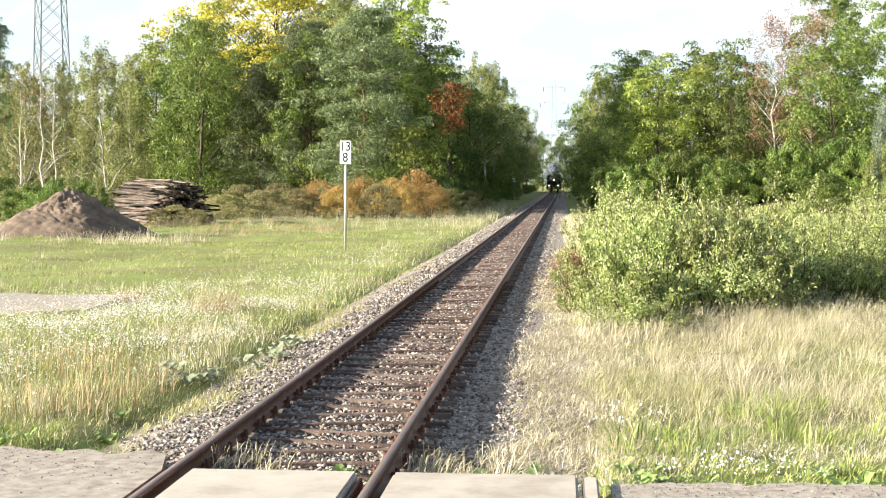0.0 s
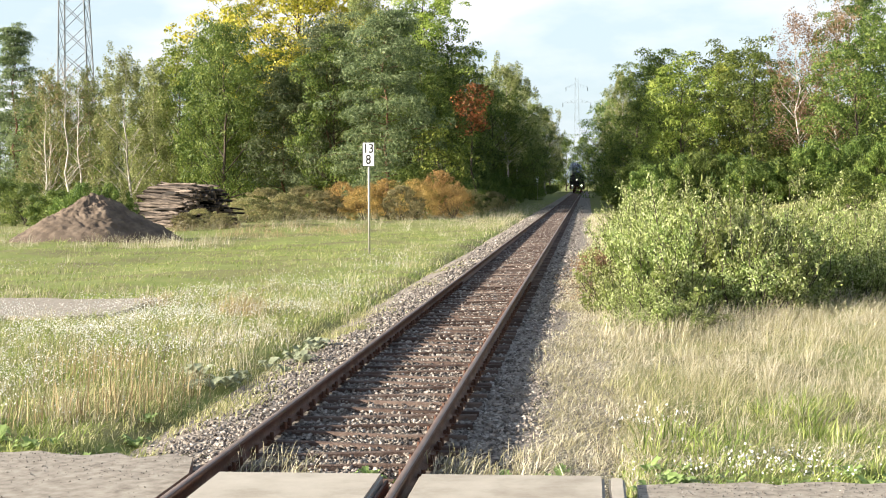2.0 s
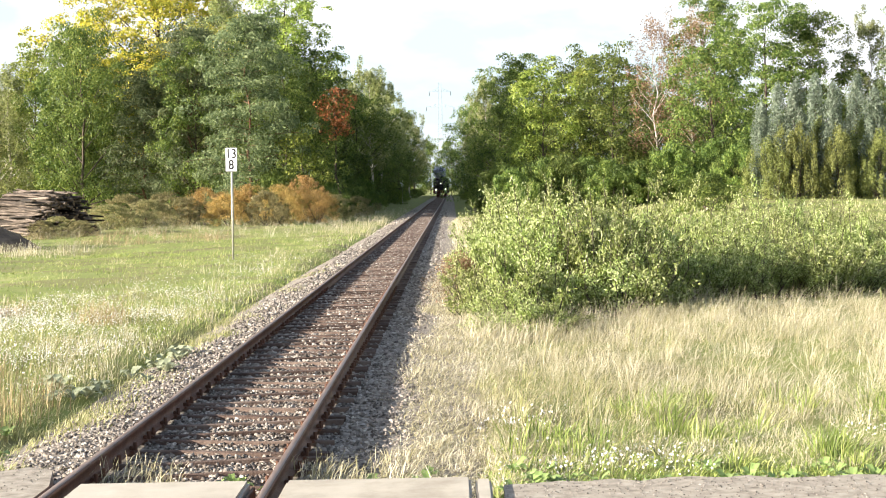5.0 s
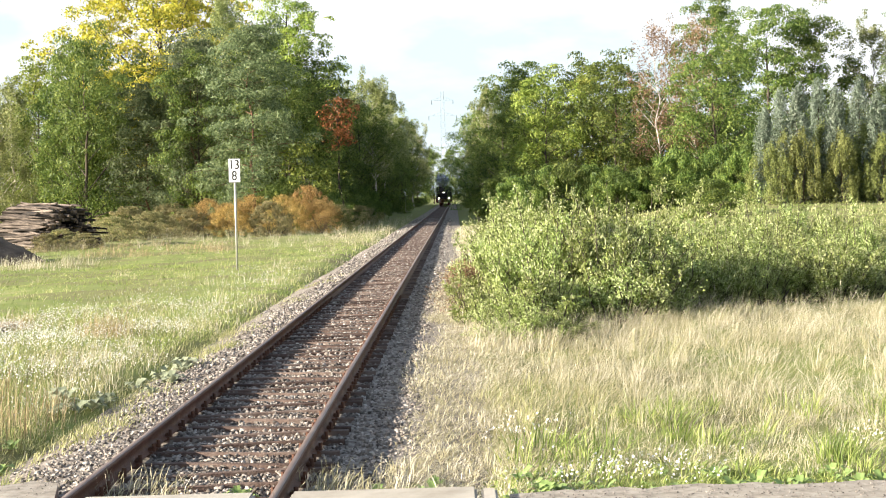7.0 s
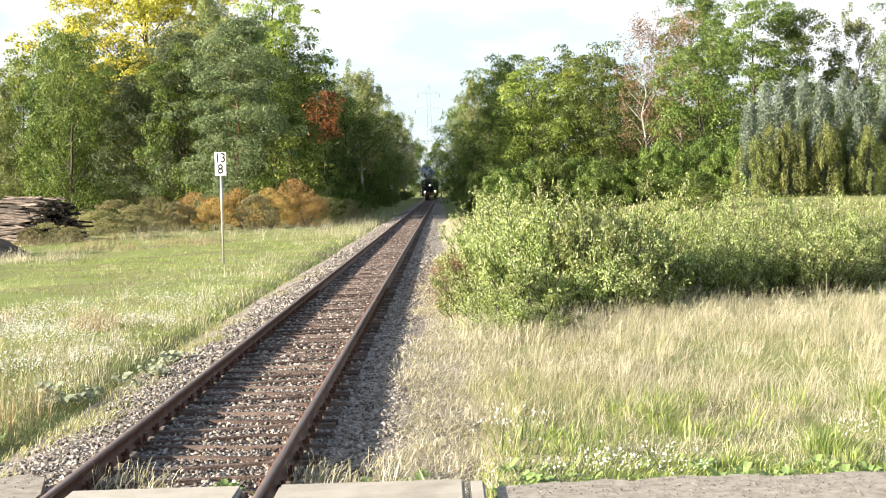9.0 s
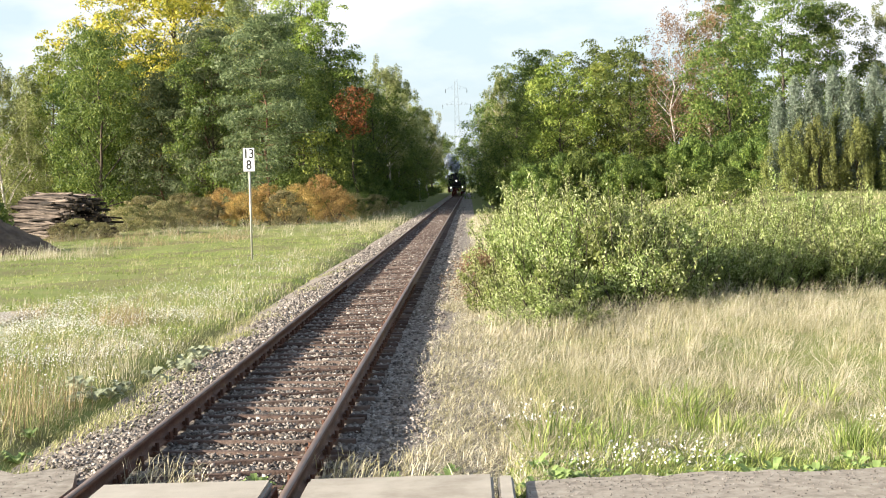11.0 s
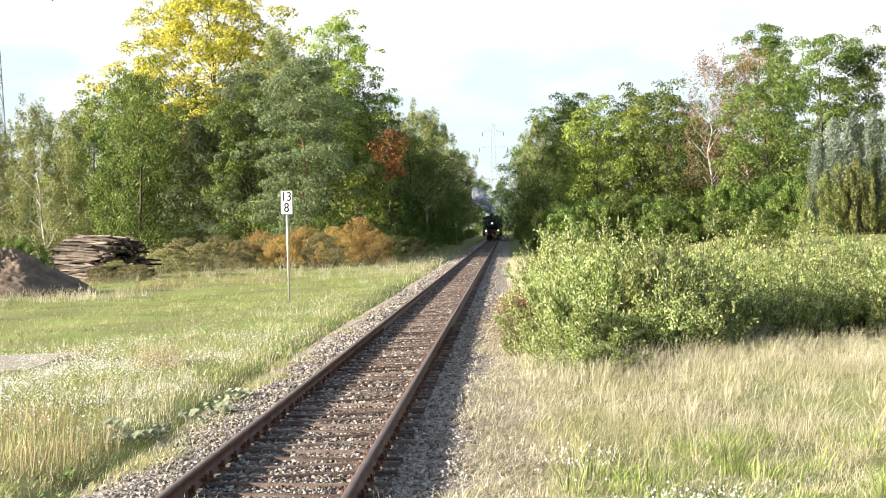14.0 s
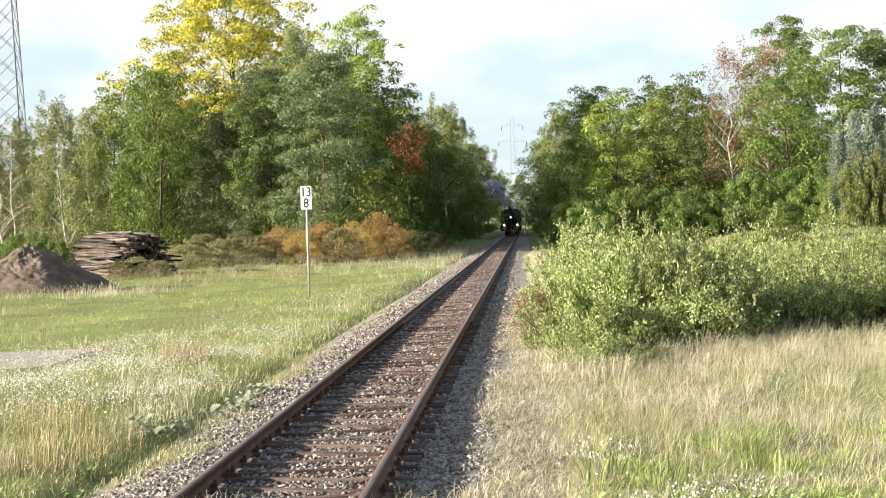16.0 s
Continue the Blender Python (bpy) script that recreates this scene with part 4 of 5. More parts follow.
# ---- stacked logs ----
def build_logs():
    g = rnd(9)
    stack = tagged(new("log_pile"), "stack of long weathered grey brown logs", "log pile")
    x0, y0 = at(268, 75), 75
    stack.matrix_basis = pose(x0, y0, float(ground_z(x0, y0)), 0, 0, -42)
    kinds = []
    for k in range(6):
        r = (0.055, 0.07, 0.08, 0.10, 0.062, 0.075)[k]
        L = (4.6, 5.0, 4.3, 4.8, 5.2, 4.0)[k]
        V, F, idx = [], [], []
        n, m = 10, 9
        for j in range(n):
            for i in range(m):
                a = i * 6.2832 / m
                rr = r * (1.05 - 0.25 * j / (n - 1)) * (1 + 0.14 * math.sin(a * 2 + k + j) + g.normal(0, 0.09))
                V.append((-L / 2 + L * j / (n - 1), rr * math.cos(a) + 0.05 * math.sin(j * 0.5 + k), rr * math.sin(a) + 0.04 * math.sin(j * 0.6 + 2 * k)))
        for j in range(n - 1):
            for i in range(m):
                F.append((j * m + i, j * m + (i + 1) % m, (j + 1) * m + (i + 1) % m, (j + 1) * m + i))
                idx.append(0)
        for j in (0, n - 1):
            c = len(V)
            V.append((-L / 2 if j == 0 else L / 2, 0.02, 0.0))
            for i in range(m):
                F.append((c, j * m + i, j * m + (i + 1) % m, j * m + (i + 1) % m))
                idx.append(1)
        me = bpy.data.meshes.new("log")
        me.from_pydata(V, [], [tuple(dict.fromkeys(f)) for f in F])
        me.materials.append(M_LOG)
        me.materials.append(M_CUT)
        me.polygons.foreach_set("material_index", idx)
        me.polygons.foreach_set("use_smooth", [q == 0 for q in idx])
        kinds.append(me)
    for row in range(19):
        z = 0.08 + row * 0.128
        half = 1.9 * (1 - (row / 22.0) ** 1.7)
        c = int(2 * half / 0.19)
        for i in range(c):
            y = -half + (i + 0.5) * 2 * half / c + g.normal(0, 0.03)
            part("log", kinds[int(g.integers(6))], stack, "", pose(g.normal(0, 0.28), y, z + g.normal(0, 0.035), g.uniform(0, 360), g.normal(0, 2.6), g.normal(0, 7.0)))


build_logs()


# ---- kilometre sign ----
def lettering(text, size, x, z, parent, mat, y):
    cu = bpy.data.curves.new("writing", "FONT")
    cu.body, cu.size, cu.align_x, cu.align_y, cu.extrude, cu.offset = text, size, "CENTER", "CENTER", 0.002, 0.006
    tmp = new("tmp", cu)
    me = bpy.data.meshes.new_from_object(tmp.evaluated_get(bpy.context.evaluated_depsgraph_get()))
    bpy.data.objects.remove(tmp)
    me.materials.clear()
    me.materials.append(mat)
    part("digits", me, parent, "black digits", pose(x, y, z, 90, 0, 0) @ Matrix.Diagonal((0.85, 1, 1, 1)))


def build_sign():
    x, y = at(608, 45), 45.0
    sign = tagged(new("kilometre_sign"), "white kilometre sign reading 13 over 8 on post", "railway sign")
    sign.matrix_basis = pose(x, y, float(ground_z(x, y)), 0, 0.5, -6)
    h = top(247, 45) - float(ground_z(x, y))
    bm = bmesh.new()
    rod(bm, (0, 0, -0.3), (0, 0, h - 0.1), 0.038, seg=12)
    part("post", bm_mesh("post", bm, M_POST, True), sign)
    bm = bmesh.new()
    box(bm, -0.2, -0.055, h - 0.79, 0.2, -0.04, h, 0.006)
    board = part("board", bm_mesh("board", bm, M_SIGN), sign)
    bm = bmesh.new()
    for a, b, c, d in ((-0.2, 0.2, h - 0.012, h), (-0.2, 0.2, h - 0.79, h - 0.778), (-0.2, -0.19, h - 0.778, h - 0.012), (0.19, 0.2, h - 0.778, h - 0.012)):
        box(bm, a, -0.059, c, b, -0.056, d)
    part("border", bm_mesh("border", bm, M_BLACK), board)
    for zz in (h - 0.2, h - 0.6):
        bm = bmesh.new()
        box(bm, -0.06, -0.045, zz - 0.02, 0.06, 0.05, zz + 0.02, 0.005)
        part("clamp", bm_mesh("clamp", bm, M_POST), sign)
    lettering("13", 0.44, 0, h - 0.215, board, M_BLACK, -0.058)
    lettering("8", 0.44, 0, h - 0.58, board, M_BLACK, -0.058)
    # smaller board further along
    d = 178.0
    x = at(910, d)
    post = tagged(new("railway_sign"), "small white board on a thin post in the shade", "railway sign")
    post.matrix_basis = pose(x, d, float(ground_z(x, d)))
    h = top(311, d) - float(ground_z(x, d))
    bm = bmesh.new()
    rod(bm, (0, 0, -0.2), (0, 0, h - 0.05), 0.04, seg=10)
    part("post", bm_mesh("post", bm, M_POST), post)
    bm = bmesh.new()
    box(bm, -0.2, -0.06, h - 0.75, 0.2, -0.045, h, 0.006)
    part("board", bm_mesh("board", bm, M_SIGN), post)


build_sign()


# ---- power pylon beyond the woods ----
def build_pylon(px, d, half, arm_z, height, name_label, k=1.0):
    steel = M_PYLON
    x = at(px, d)
    ob = tagged(new("pylon"), name_label, "power pylon")
    ob.matrix_basis = pose(x, d, 0, 0, 0, 8)
    bm = bmesh.new()
    def w(z):
        return half * (1 - 0.62 * z / height)
    N = 16
    for sx in (-1, 1):
        for sy in (-1, 1):
            rod(bm, (sx * w(0), sy * w(0), 0), (sx * w(height), sy * w(height), height), 0.13 * k, 0.09 * k, 6)
    for i in range(N):
        z0, z1 = height * i / N, height * (i + 1) / N
        for s in (-1, 1):
            for a, b in ((-1, 1), (1, -1)):
                rod(bm, (a * w(z0), s * w(z0), z0), (b * w(z1), s * w(z1), z1), 0.055 * k, seg=5)
                rod(bm, (s * w(z0), a * w(z0), z0), (s * w(z1), b * w(z1), z1), 0.055 * k, seg=5)
    part("mast", bm_mesh("mast", bm, steel), ob)
    for az, L in ((arm_z, 10.5 if k == 1 else 6.5), (arm_z + 7, 8.0 if k == 1 else 5.0)):
        bm = bmesh.new()
        for s in (-1, 1):
            tip = (s * L, 0, az)
            for sy in (-1, 1):
                rod(bm, (s * w(az) * 0.9, sy * w(az), az), tip, 0.09 * k, seg=5)
                rod(bm, (s * w(az) * 0.9, sy * w(az), az + 1.6), tip, 0.07 * k, seg=5)
            for q in (0.3, 0.6):
                rod(bm, (s * L * q, 0, az), (s * L * (q + 0.12), 0, az + 1.6 * (1 - q - 0.12)), 0.05, seg=5)
        part("cross_arm", bm_mesh("cross_arm", bm, steel), ob)
        for s in (-1, 1):
            bm = bmesh.new()
            rod(bm, (s * L * 0.97, 0, az - 1.8), (s * L * 0.97, 0, az), 0.14, 0.1, 8)
            part("insulator", bm_mesh("insulator", bm, M_BLACK), ob)
    return ob


build_pylon(72, 200, 2.7, top(-131, 200), 60, "grey steel lattice pylon with cross arms beyond the trees")
build_pylon(980, 620, 1.6, top(183, 620), 49, "distant steel lattice pylon above the track", 0.2)


# ---- meadow: grasses, weeds, flowers ----
def scatter(n, x0, x1, y0, y1, seed, keep=None):
    g = rnd(seed)
    x, y = g.uniform(x0, x1, n), y0 + (y1 - y0) * g.uniform(0, 1, n) ** 1.25
    if keep is not None:
        m = keep(x, y) > g.uniform(0, 1, n)
        x, y = x[m], y[m]
    return x, y


def flowers(name, x, y, h, size, seed, label, mat=None, per=5):
    """Flower heads: small folded petals clustered at the stalk tops."""
    g = rnd(seed)
    n = len(x)
    P = np.stack([x, y, ground_z(x, y) + h * g.uniform(0.6, 1.15, n)], 1)
    P = np.repeat(P, per, 0) + g.normal(0, 1, (n * per, 3)) * (0.06, 0.06, 0.05)
    V, F = leaf_cloud(P, size, g, aspect=0.8)
    return tagged(new(name, np_mesh(name, V, F, mat or G_WHITE)), label, "flowers", kind="stuff")


def build_meadow():
    pat = lambda s, seed: (lambda x, y: np.clip(0.55 + 0.6 * waves(x, y, s, seed), 0.2, 1))
    # right of the track
    x, y = scatter(42000, 1.5, 15, 10.3, 26, 31, lambda x, y: smooth_step(x + 0.5 * waves(x, y, 1.3, 3), 1.5, 3.0))
    blades("dry_grass", x, y, 0.07 + 0.15 * smooth_step(y, 10.2, 15), 0.0045, 2.2, G_DRY, "matted pale straw-coloured grass beside the track", 1)
    x, y, away, k = tussocks(2200, 40, 1.9, 15, 10.7, 25.5, 32, 0.10, lambda x, y: np.clip(0.75 + 0.5 * waves(x, y, 1.1, 12), 0.15, 1) * smooth_step(x + 0.5 * waves(x, y, 1.3, 3), 1.7, 3.6))
    blades("dry_grass", x, y, (0.13 + 0.25 * smooth_step(y, 11, 17)) * k * (0.4 + 0.6 * smooth_step(x, 1.8, 3.6)), 0.0042, 1.15, G_DRY, "tall pale straw-coloured grass tussocks beside the track", 21, away=away, heads=0.25)
    x, y, away, k = tussocks(420, 34, 2.2, 15, 10.3, 25, 34, 0.11, lambda x, y: np.clip(0.45 + 0.8 * waves(x, y, 0.9, 14), 0.05, 1))
    blades("grass", x, y, (0.13 + 0.20 * smooth_step(y, 10.5, 16)) * k, 0.006, 1.1, G_MIX, "yellow green grass tussocks beside the track", 2, away=away)
    x, y, away, k = tussocks(70, 60, 2.6, 12, 10.6, 15, 36, 0.10)
    blades("green_tufts", x, y, 0.26 * k, 0.010, 1.0, G_GREEN, "dark green grass tufts among the dry grass", 22, away=away)
    x, y = scatter(26000, 1.2, 14, 9.72, 11.2, 33, lambda x, y: np.clip(0.6 + 0.7 * waves(x, y, 2.0, 15), 0.1, 1) * (1 - 0.8 * smooth_step(y, 10.2, 11.2)))
    blades("green_grass", x, y, 0.10, 0.012, 0.8, G_GREEN, "short green grass along the road edge", 3)
    x, y = scatter(16000, 2.2, 15, 9.8, 15, 48, lambda x, y: np.clip(0.0 + 1.1 * waves(x, y, 1.5, 52) + 1.0 * (1 - smooth_step(y, 10.2, 11.8)), 0, 1))
    blades("green_weeds", x, y, 0.10 + 0.14 * smooth_step(y, 10, 13), 0.010, 0.9, G_GREEN, "green tufts among the dry grass", 16)
    x, y = scatter(52000, 1.3, 3.4, 9.8, 40, 46, lambda x, y: smooth_step(x + 0.2 * waves(x, y, 1.6, 31), 1.4, 1.8) * (1 - smooth_step(x, 2.4, 3.3)))
    blades("dry_grass_litter", x, y, 0.085, 0.009, 2.6, G_DRY, "flattened pale dry grass at the edge of the ballast", 14, z=np.maximum(ground_z(x, y), bed_z(np.minimum(x, 2.34))) + 0.01)
    # left of the track
    path_gap = lambda x, y: 1 - smooth_step(y, 22.2, 23.2) * (1 - smooth_step(y, 26.4, 27)) * (1 - smooth_step(x, -6.8, -5.8))
    tall = lambda x, y, s, seed: np.clip(0.65 + 0.55 * waves(x, y, s, seed), 0.25, 1.4)
    x, y, away, k = tussocks(420, 30, -14, -2.0, 12.2, 26, 134, 0.10, lambda x, y: np.clip(0.5 + 0.8 * waves(x, y, 1.1, 56), 0.05, 1) * path_gap(x, y))
    blades("grass", x, y, (0.16 + 0.12 * smooth_step(y, 12, 15)) * k, 0.005, 0.7, G_DRY, "straw-coloured grass tussocks between the flowers", 24, away=away, heads=0.2)
    x, y = scatter(36000, -16, -1.3, 10.8, 26, 34, lambda x, y: np.clip(0.4 + 0.8 * waves(x, y, 1.4, 16), 0.03, 1) * smooth_step(-x + 0.3 * waves(x, y, 2, 5), 1.35, 2.3) * path_gap(x, y))
    blades("grass", x, y, (0.10 + 0.16 * smooth_step(y, 10.8, 13)) * tall(x, y, 1.8, 41), 0.007, 1.0, G_MIX, "uneven yellow green grass left of the track", 4)
    x, y = scatter(42000, -16, -2.4, 10.5, 25, 35, lambda x, y: np.clip(0.5 + 0.7 * waves(x, y, 0.9, 17) + 0.4 * (1 - smooth_step(y, 10.5, 13)), 0.03, 1) * smooth_step(-x + 0.4 * waves(x, y, 1.4, 7), 1.9, 3.2) * path_gap(x, y))
    blades("green_weeds", x, y, (0.10 + 0.17 * smooth_step(y, 10.5, 13)) * tall(x, y, 1.6, 42), 0.010, 1.0, G_GREEN, "bright green weeds beside the road", 5)
    x, y = scatter(14000, -14, -1.2, 10.3, 11.6, 36, pat(2, 18))
    blades("green_grass", x, y, 0.08, 0.010, 1.0, G_GREEN, "short green grass along the road edge", 6)
    x, y = scatter(2600, -4.6, -1.6, 11.6, 18, 37, lambda x, y: np.clip(-0.1 + 1.1 * waves(x, y, 1.5, 19), 0, 1) * smooth_step(-x + 0.3 * waves(x, y, 2, 6), 1.9, 2.5) * (1 - smooth_step(-x, 3.6, 5.0)))
    blades("dry_stalks", x, y, 0.44, 0.008, 0.25, G_RED, "upright reddish brown dry weed stalks", 7, category="weeds")
    x, y = scatter(3000, -5.0, -1.6, 12.5, 26, 38, lambda x, y: np.clip(0.0 + 1.0 * waves(x, y, 1.3, 21), 0, 1) * smooth_step(-x + 0.3 * waves(x, y, 2, 6), 1.8, 2.4))
    blades("dry_stalks", x, y, 0.30 * tall(x, y, 1.5, 43), 0.008, 0.4, G_DRY, "upright straw-coloured dry weed stalks", 8, category="weeds")
    x, y = scatter(18000, -2.4, -1.0, 10.2, 40, 47, lambda x, y: np.clip(0.2 + 0.9 * waves(x, y, 1.7, 33), 0, 1) * smooth_step(-x, 0.9, 2.0))
    blades("weeds", x, y, 0.10, 0.010, 0.8, G_MIX, "sparse weeds between the ballast stones", 15, z=bed_z(x), category="weeds")
    x, y = scatter(24000, -7, -1.3, 10.5, 24, 49, lambda x, y: smooth_step(-x + 0.3 * waves(x, y, 1.5, 35), 1.3, 2.1) * path_gap(x, y))
    blades("low_grass", x, y, 0.07, 0.009, 1.2, G_MIX, "low olive grass between the weeds", 17)
    x, y, away, k = tussocks(190, 24, -2.5, -1.4, 10.6, 26, 150, 0.09, lambda x, y: np.clip(0.25 + 0.9 * waves(x, y, 1.6, 61) + 0.5 * smooth_step(-x, 1.8, 2.3), 0.0, 1))
    blades("weeds", x, y, 0.17 * k, 0.007, 0.9, G_MIX, "olive weeds growing onto the ballast edge", 27, z=np.maximum(ground_z(x, y), bed_z(x)), category="weeds", away=away)
    x, y, away, k = tussocks(170, 24, 1.5, 2.8, 10.2, 26, 151, 0.09, lambda x, y: np.clip(0.1 + 0.9 * waves(x, y, 1.6, 62) + 0.6 * smooth_step(x, 1.8, 2.5), 0.0, 1))
    blades("dry_grass", x, y, 0.17 * k, 0.006, 1.1, G_DRY, "sparse pale tussocks at the ballast edge", 28, z=np.maximum(ground_z(x, y), bed_z(np.minimum(x, 2.34))), away=away)
    # white flowers
    g = rnd(39)
    xs, ys = [], []
    for cx, cy, rx, ry, n in ((-6.0, 17.2, 1.9, 1.8, 1500), (-4.6, 19.5, 1.0, 1.5, 800), (-3.7, 24.5, 1.1, 1.8, 1000), (-8.0, 14.8, 1.4, 1.1, 900), (-6.2, 12.8, 0.7, 0.6, 420), (-5.0, 15.2, 0.9, 0.9, 480),
                              (-16.5, 35, 1.8, 1.6, 500), (-3.6, 30, 0.9, 2.2, 260), (-3.0, 38, 0.8, 3, 200), (-8.5, 20.0, 1.3, 1.0, 700), (-5.2, 22.3, 0.8, 0.9, 500)):
        xs.append(g.normal(cx, rx * 1.2, int(0.9 * n)))
        ys.append(g.normal(cy, ry * 1.2, int(0.9 * n)))
    x, y = np.concatenate(xs), np.concatenate(ys)
    keep = (x < -2.2) & (y > 11) & ((y < 22.8) | (x > -6.0) | (y > 27))
    x, y = x[keep], y[keep]
    flowers("white_flowers", x, y, 0.32 * tall(x, y, 1.3, 44) + 0.08, 0.020, 1, "small white daisy-like flowers in the meadow", per=5)
    blades("flower_stalks", x, y, 0.30 * tall(x, y, 1.3, 44), 0.007, 0.5, G_MIX, "pale green stalks of the white flowers", 71, category="weeds")
    x, y = scatter(4200, 2.3, 12, 10.1, 13.2, 40, lambda x, y: np.clip(0.1 + 1.1 * waves(x, y, 1.3, 25), 0, 1))
    flowers("white_flowers", x, y, 0.2, 0.022, 2, "scattered white flowers in the dry grass", per=4)
    # meadow further off
    bands = lambda x, y, seed: waves(x * 0.45, y * 1.1, 0.55, seed)
    x, y = scatter(90000, -34, -2.0, 23, 75, 41, lambda x, y: path_gap(x, y) * np.clip(0.7 + 0.6 * bands(x, y, 26), 0.12, 1))
    blades("lawn_grass", x, y, 0.09, 0.020, 1.0, G_GREEN, "short green grass of the open meadow", 9)
    x, y, away, k = tussocks(1700, 16, -30, -2.0, 25, 90, 42, 0.16, lambda x, y: path_gap(x, y) * np.clip(0.1 + 0.9 * bands(x, y, 27) + 0.7 * smooth_step(x, -9, -3.5) + 0.4 * smooth_step(y, 50, 80), 0.0, 1))
    blades("grass", x, y, 0.22 * k, 0.009, 0.9, G_MIX, "taller yellow green meadow tussocks", 10, away=away)
    x, y, away, k = tussocks(2100, 16, -30, -1.9, 26, 130, 43, 0.18, lambda x, y: np.clip(-0.1 + 0.9 * bands(x, y, 28) + 0.7 * smooth_step(y, 50, 75) + 0.6 * smooth_step(x, -6, -2.4), 0.0, 1))
    blades("dry_grass", x, y, (0.28 + 0.3 * smooth_step(y, 48, 70)) * k, 0.009, 0.8, G_DRY, "straw-coloured tall grass before the bushes", 11, away=away, heads=0.15)
    x, y, away, k = tussocks(900, 30, -30, -4.0, 27, 62, 50, 0.25, lambda x, y: np.clip(-0.5 + 1.9 * waves(x * 0.22, y, 0.8, 36), 0, 1), near=1.0)
    blades("green_tufts", x, y, 0.20 * k, 0.014, 0.9, G_GREEN, "darker green tufts in the short meadow", 18, away=away)
    # tall grass round the soil heap and the logs
    x, y, away, k = tussocks(300, 24, -31, -12.5, 50.5, 56, 55, 0.2, lambda x, y: np.clip(0.6 + 0.6 * waves(x, y, 0.9, 57), 0.05, 1), near=1.0)
    blades("dry_grass", x, y, 0.42 * k, 0.012, 0.6, G_DRY, "tall straw-coloured grass round the soil heap", 25, away=away, heads=0.3)
    x, y, away, k = tussocks(220, 22, -24, -9, 60, 74, 58, 0.3, lambda x, y: np.clip(0.4 + waves(x, y, 0.8, 59), 0, 1), near=1.0)
    blades("dry_grass", x, y, 0.42 * k, 0.012, 0.9, G_RED, "tall brownish grass before the stacked logs", 26, away=away, heads=0.3)
    x, y = scatter(60000, 3.0, 60, 26, 120, 44, pat(0.3, 29))
    blades("grass", x, y, 0.26, 0.03, 0.8, G_MIX, "yellow green grass of the field behind the bushes", 12)
    x, y = scatter(22000, 1.6, 3.6, 20, 90, 45, lambda x, y: smooth_step(x + 0.2 * waves(x, y, 1, 2), 1.65, 2.2))
    blades("dry_grass", x, y, 0.38, 0.010, 0.8, G_DRY, "dry grass verge beside the ballast", 13)


build_meadow()
g_p = rnd(61)
px_, py_ = np.concatenate([g_p.uniform(2.4, 9, 2600), g_p.uniform(-7, -1.0, 1800)]), np.concatenate([9.75 - np.abs(g_p.normal(0, 0.7, 2600)), 10.4 - np.abs(g_p.normal(0, 0.7, 1800))])
stone_cloud("road_gravel", np.stack([px_, py_, np.where(px_ > 0, 0.104, 0.134)], 1), 0.006, M_STONE, "loose small gravel on the road edge", 62)


def weed(x, y, size, seed, mat=None, n=14, label="broad-leaved green weed on the ballast"):
    """A rosette of broad bent leaves."""
    g = rnd(seed)
    V, F = [(0, 0, 0)], []
    for i in range(n):
        a, L, up = g.uniform(0, 6.28), size * g.uniform(0.6, 1.2), g.uniform(0.6, 1.7)
        w = L * 0.24
        d, s = Vector((math.cos(a), math.sin(a), 0)), Vector((-math.sin(a), math.cos(a), 0))
        o = len(V)
        for q, ww, hh in ((0.35, 0.8, 0.4), (0.7, 1.0, 0.55), (1.0, 0.1, 0.42)):
            c = d * L * q + Vector((0, 0, L * up * hh))
            V += [tuple(c - s * w * ww), tuple(c + Vector((0, 0, -0.12 * w))), tuple(c + s * w * ww)]
        F += [(0, 0, o + 1, o), (0, 0, o + 2, o + 1)]
        for k in range(2):
            b = o + k * 3
            F += [(b, b + 1, b + 4, b + 3), (b + 1, b + 2, b + 5, b + 4)]
    me = bpy.data.meshes.new("weed")
    me.from_pydata(V, [], [tuple(dict.fromkeys(f)) for f in F])
    me.materials.append(mat or G_LUSH)
    ob = new("weed", me)
    z = float(ground_z(x, y)) if abs(x) > 1.95 else float(bed_z(x))
    ob.matrix_basis = pose(x, y, z)
    tagged(ob, label, "weed", "broad-leaved weeds")


g_w = rnd(77)
for cx, cy, n, s in ((-1.75, 18.6, 9, 0.2), (-1.9, 17.2, 4, 0.17), (-2.25, 15.5, 5, 0.18), (-2.0, 16.3, 3, 0.15), (0.38, 10.1, 14, 0.08), (-0.45, 9.9, 10, 0.06), (0.1, 9.8, 8, 0.05)):
    for i in range(n):
        weed(cx + g_w.normal(0, 0.22), cy + g_w.normal(0, 0.35 if cy > 11 else 0.08), s * g_w.uniform(0.7, 1.2), int(cx * 100 + cy * 10 + i) + 5000, G_GREY if cy > 11 else None)
for i in range(150):
    weed(g_w.uniform(1.3, 9.0), 9.85 + abs(g_w.normal(0, 0.4)), g_w.uniform(0.05, 0.13), 6000 + i, label="leafy green weed along the road edge")
for i in range(110):
    weed(g_w.uniform(-9.0, -1.9), 10.6 + abs(g_w.normal(0, 0.8)), g_w.uniform(0.07, 0.17), 7000 + i, label="leafy green weed along the road edge")


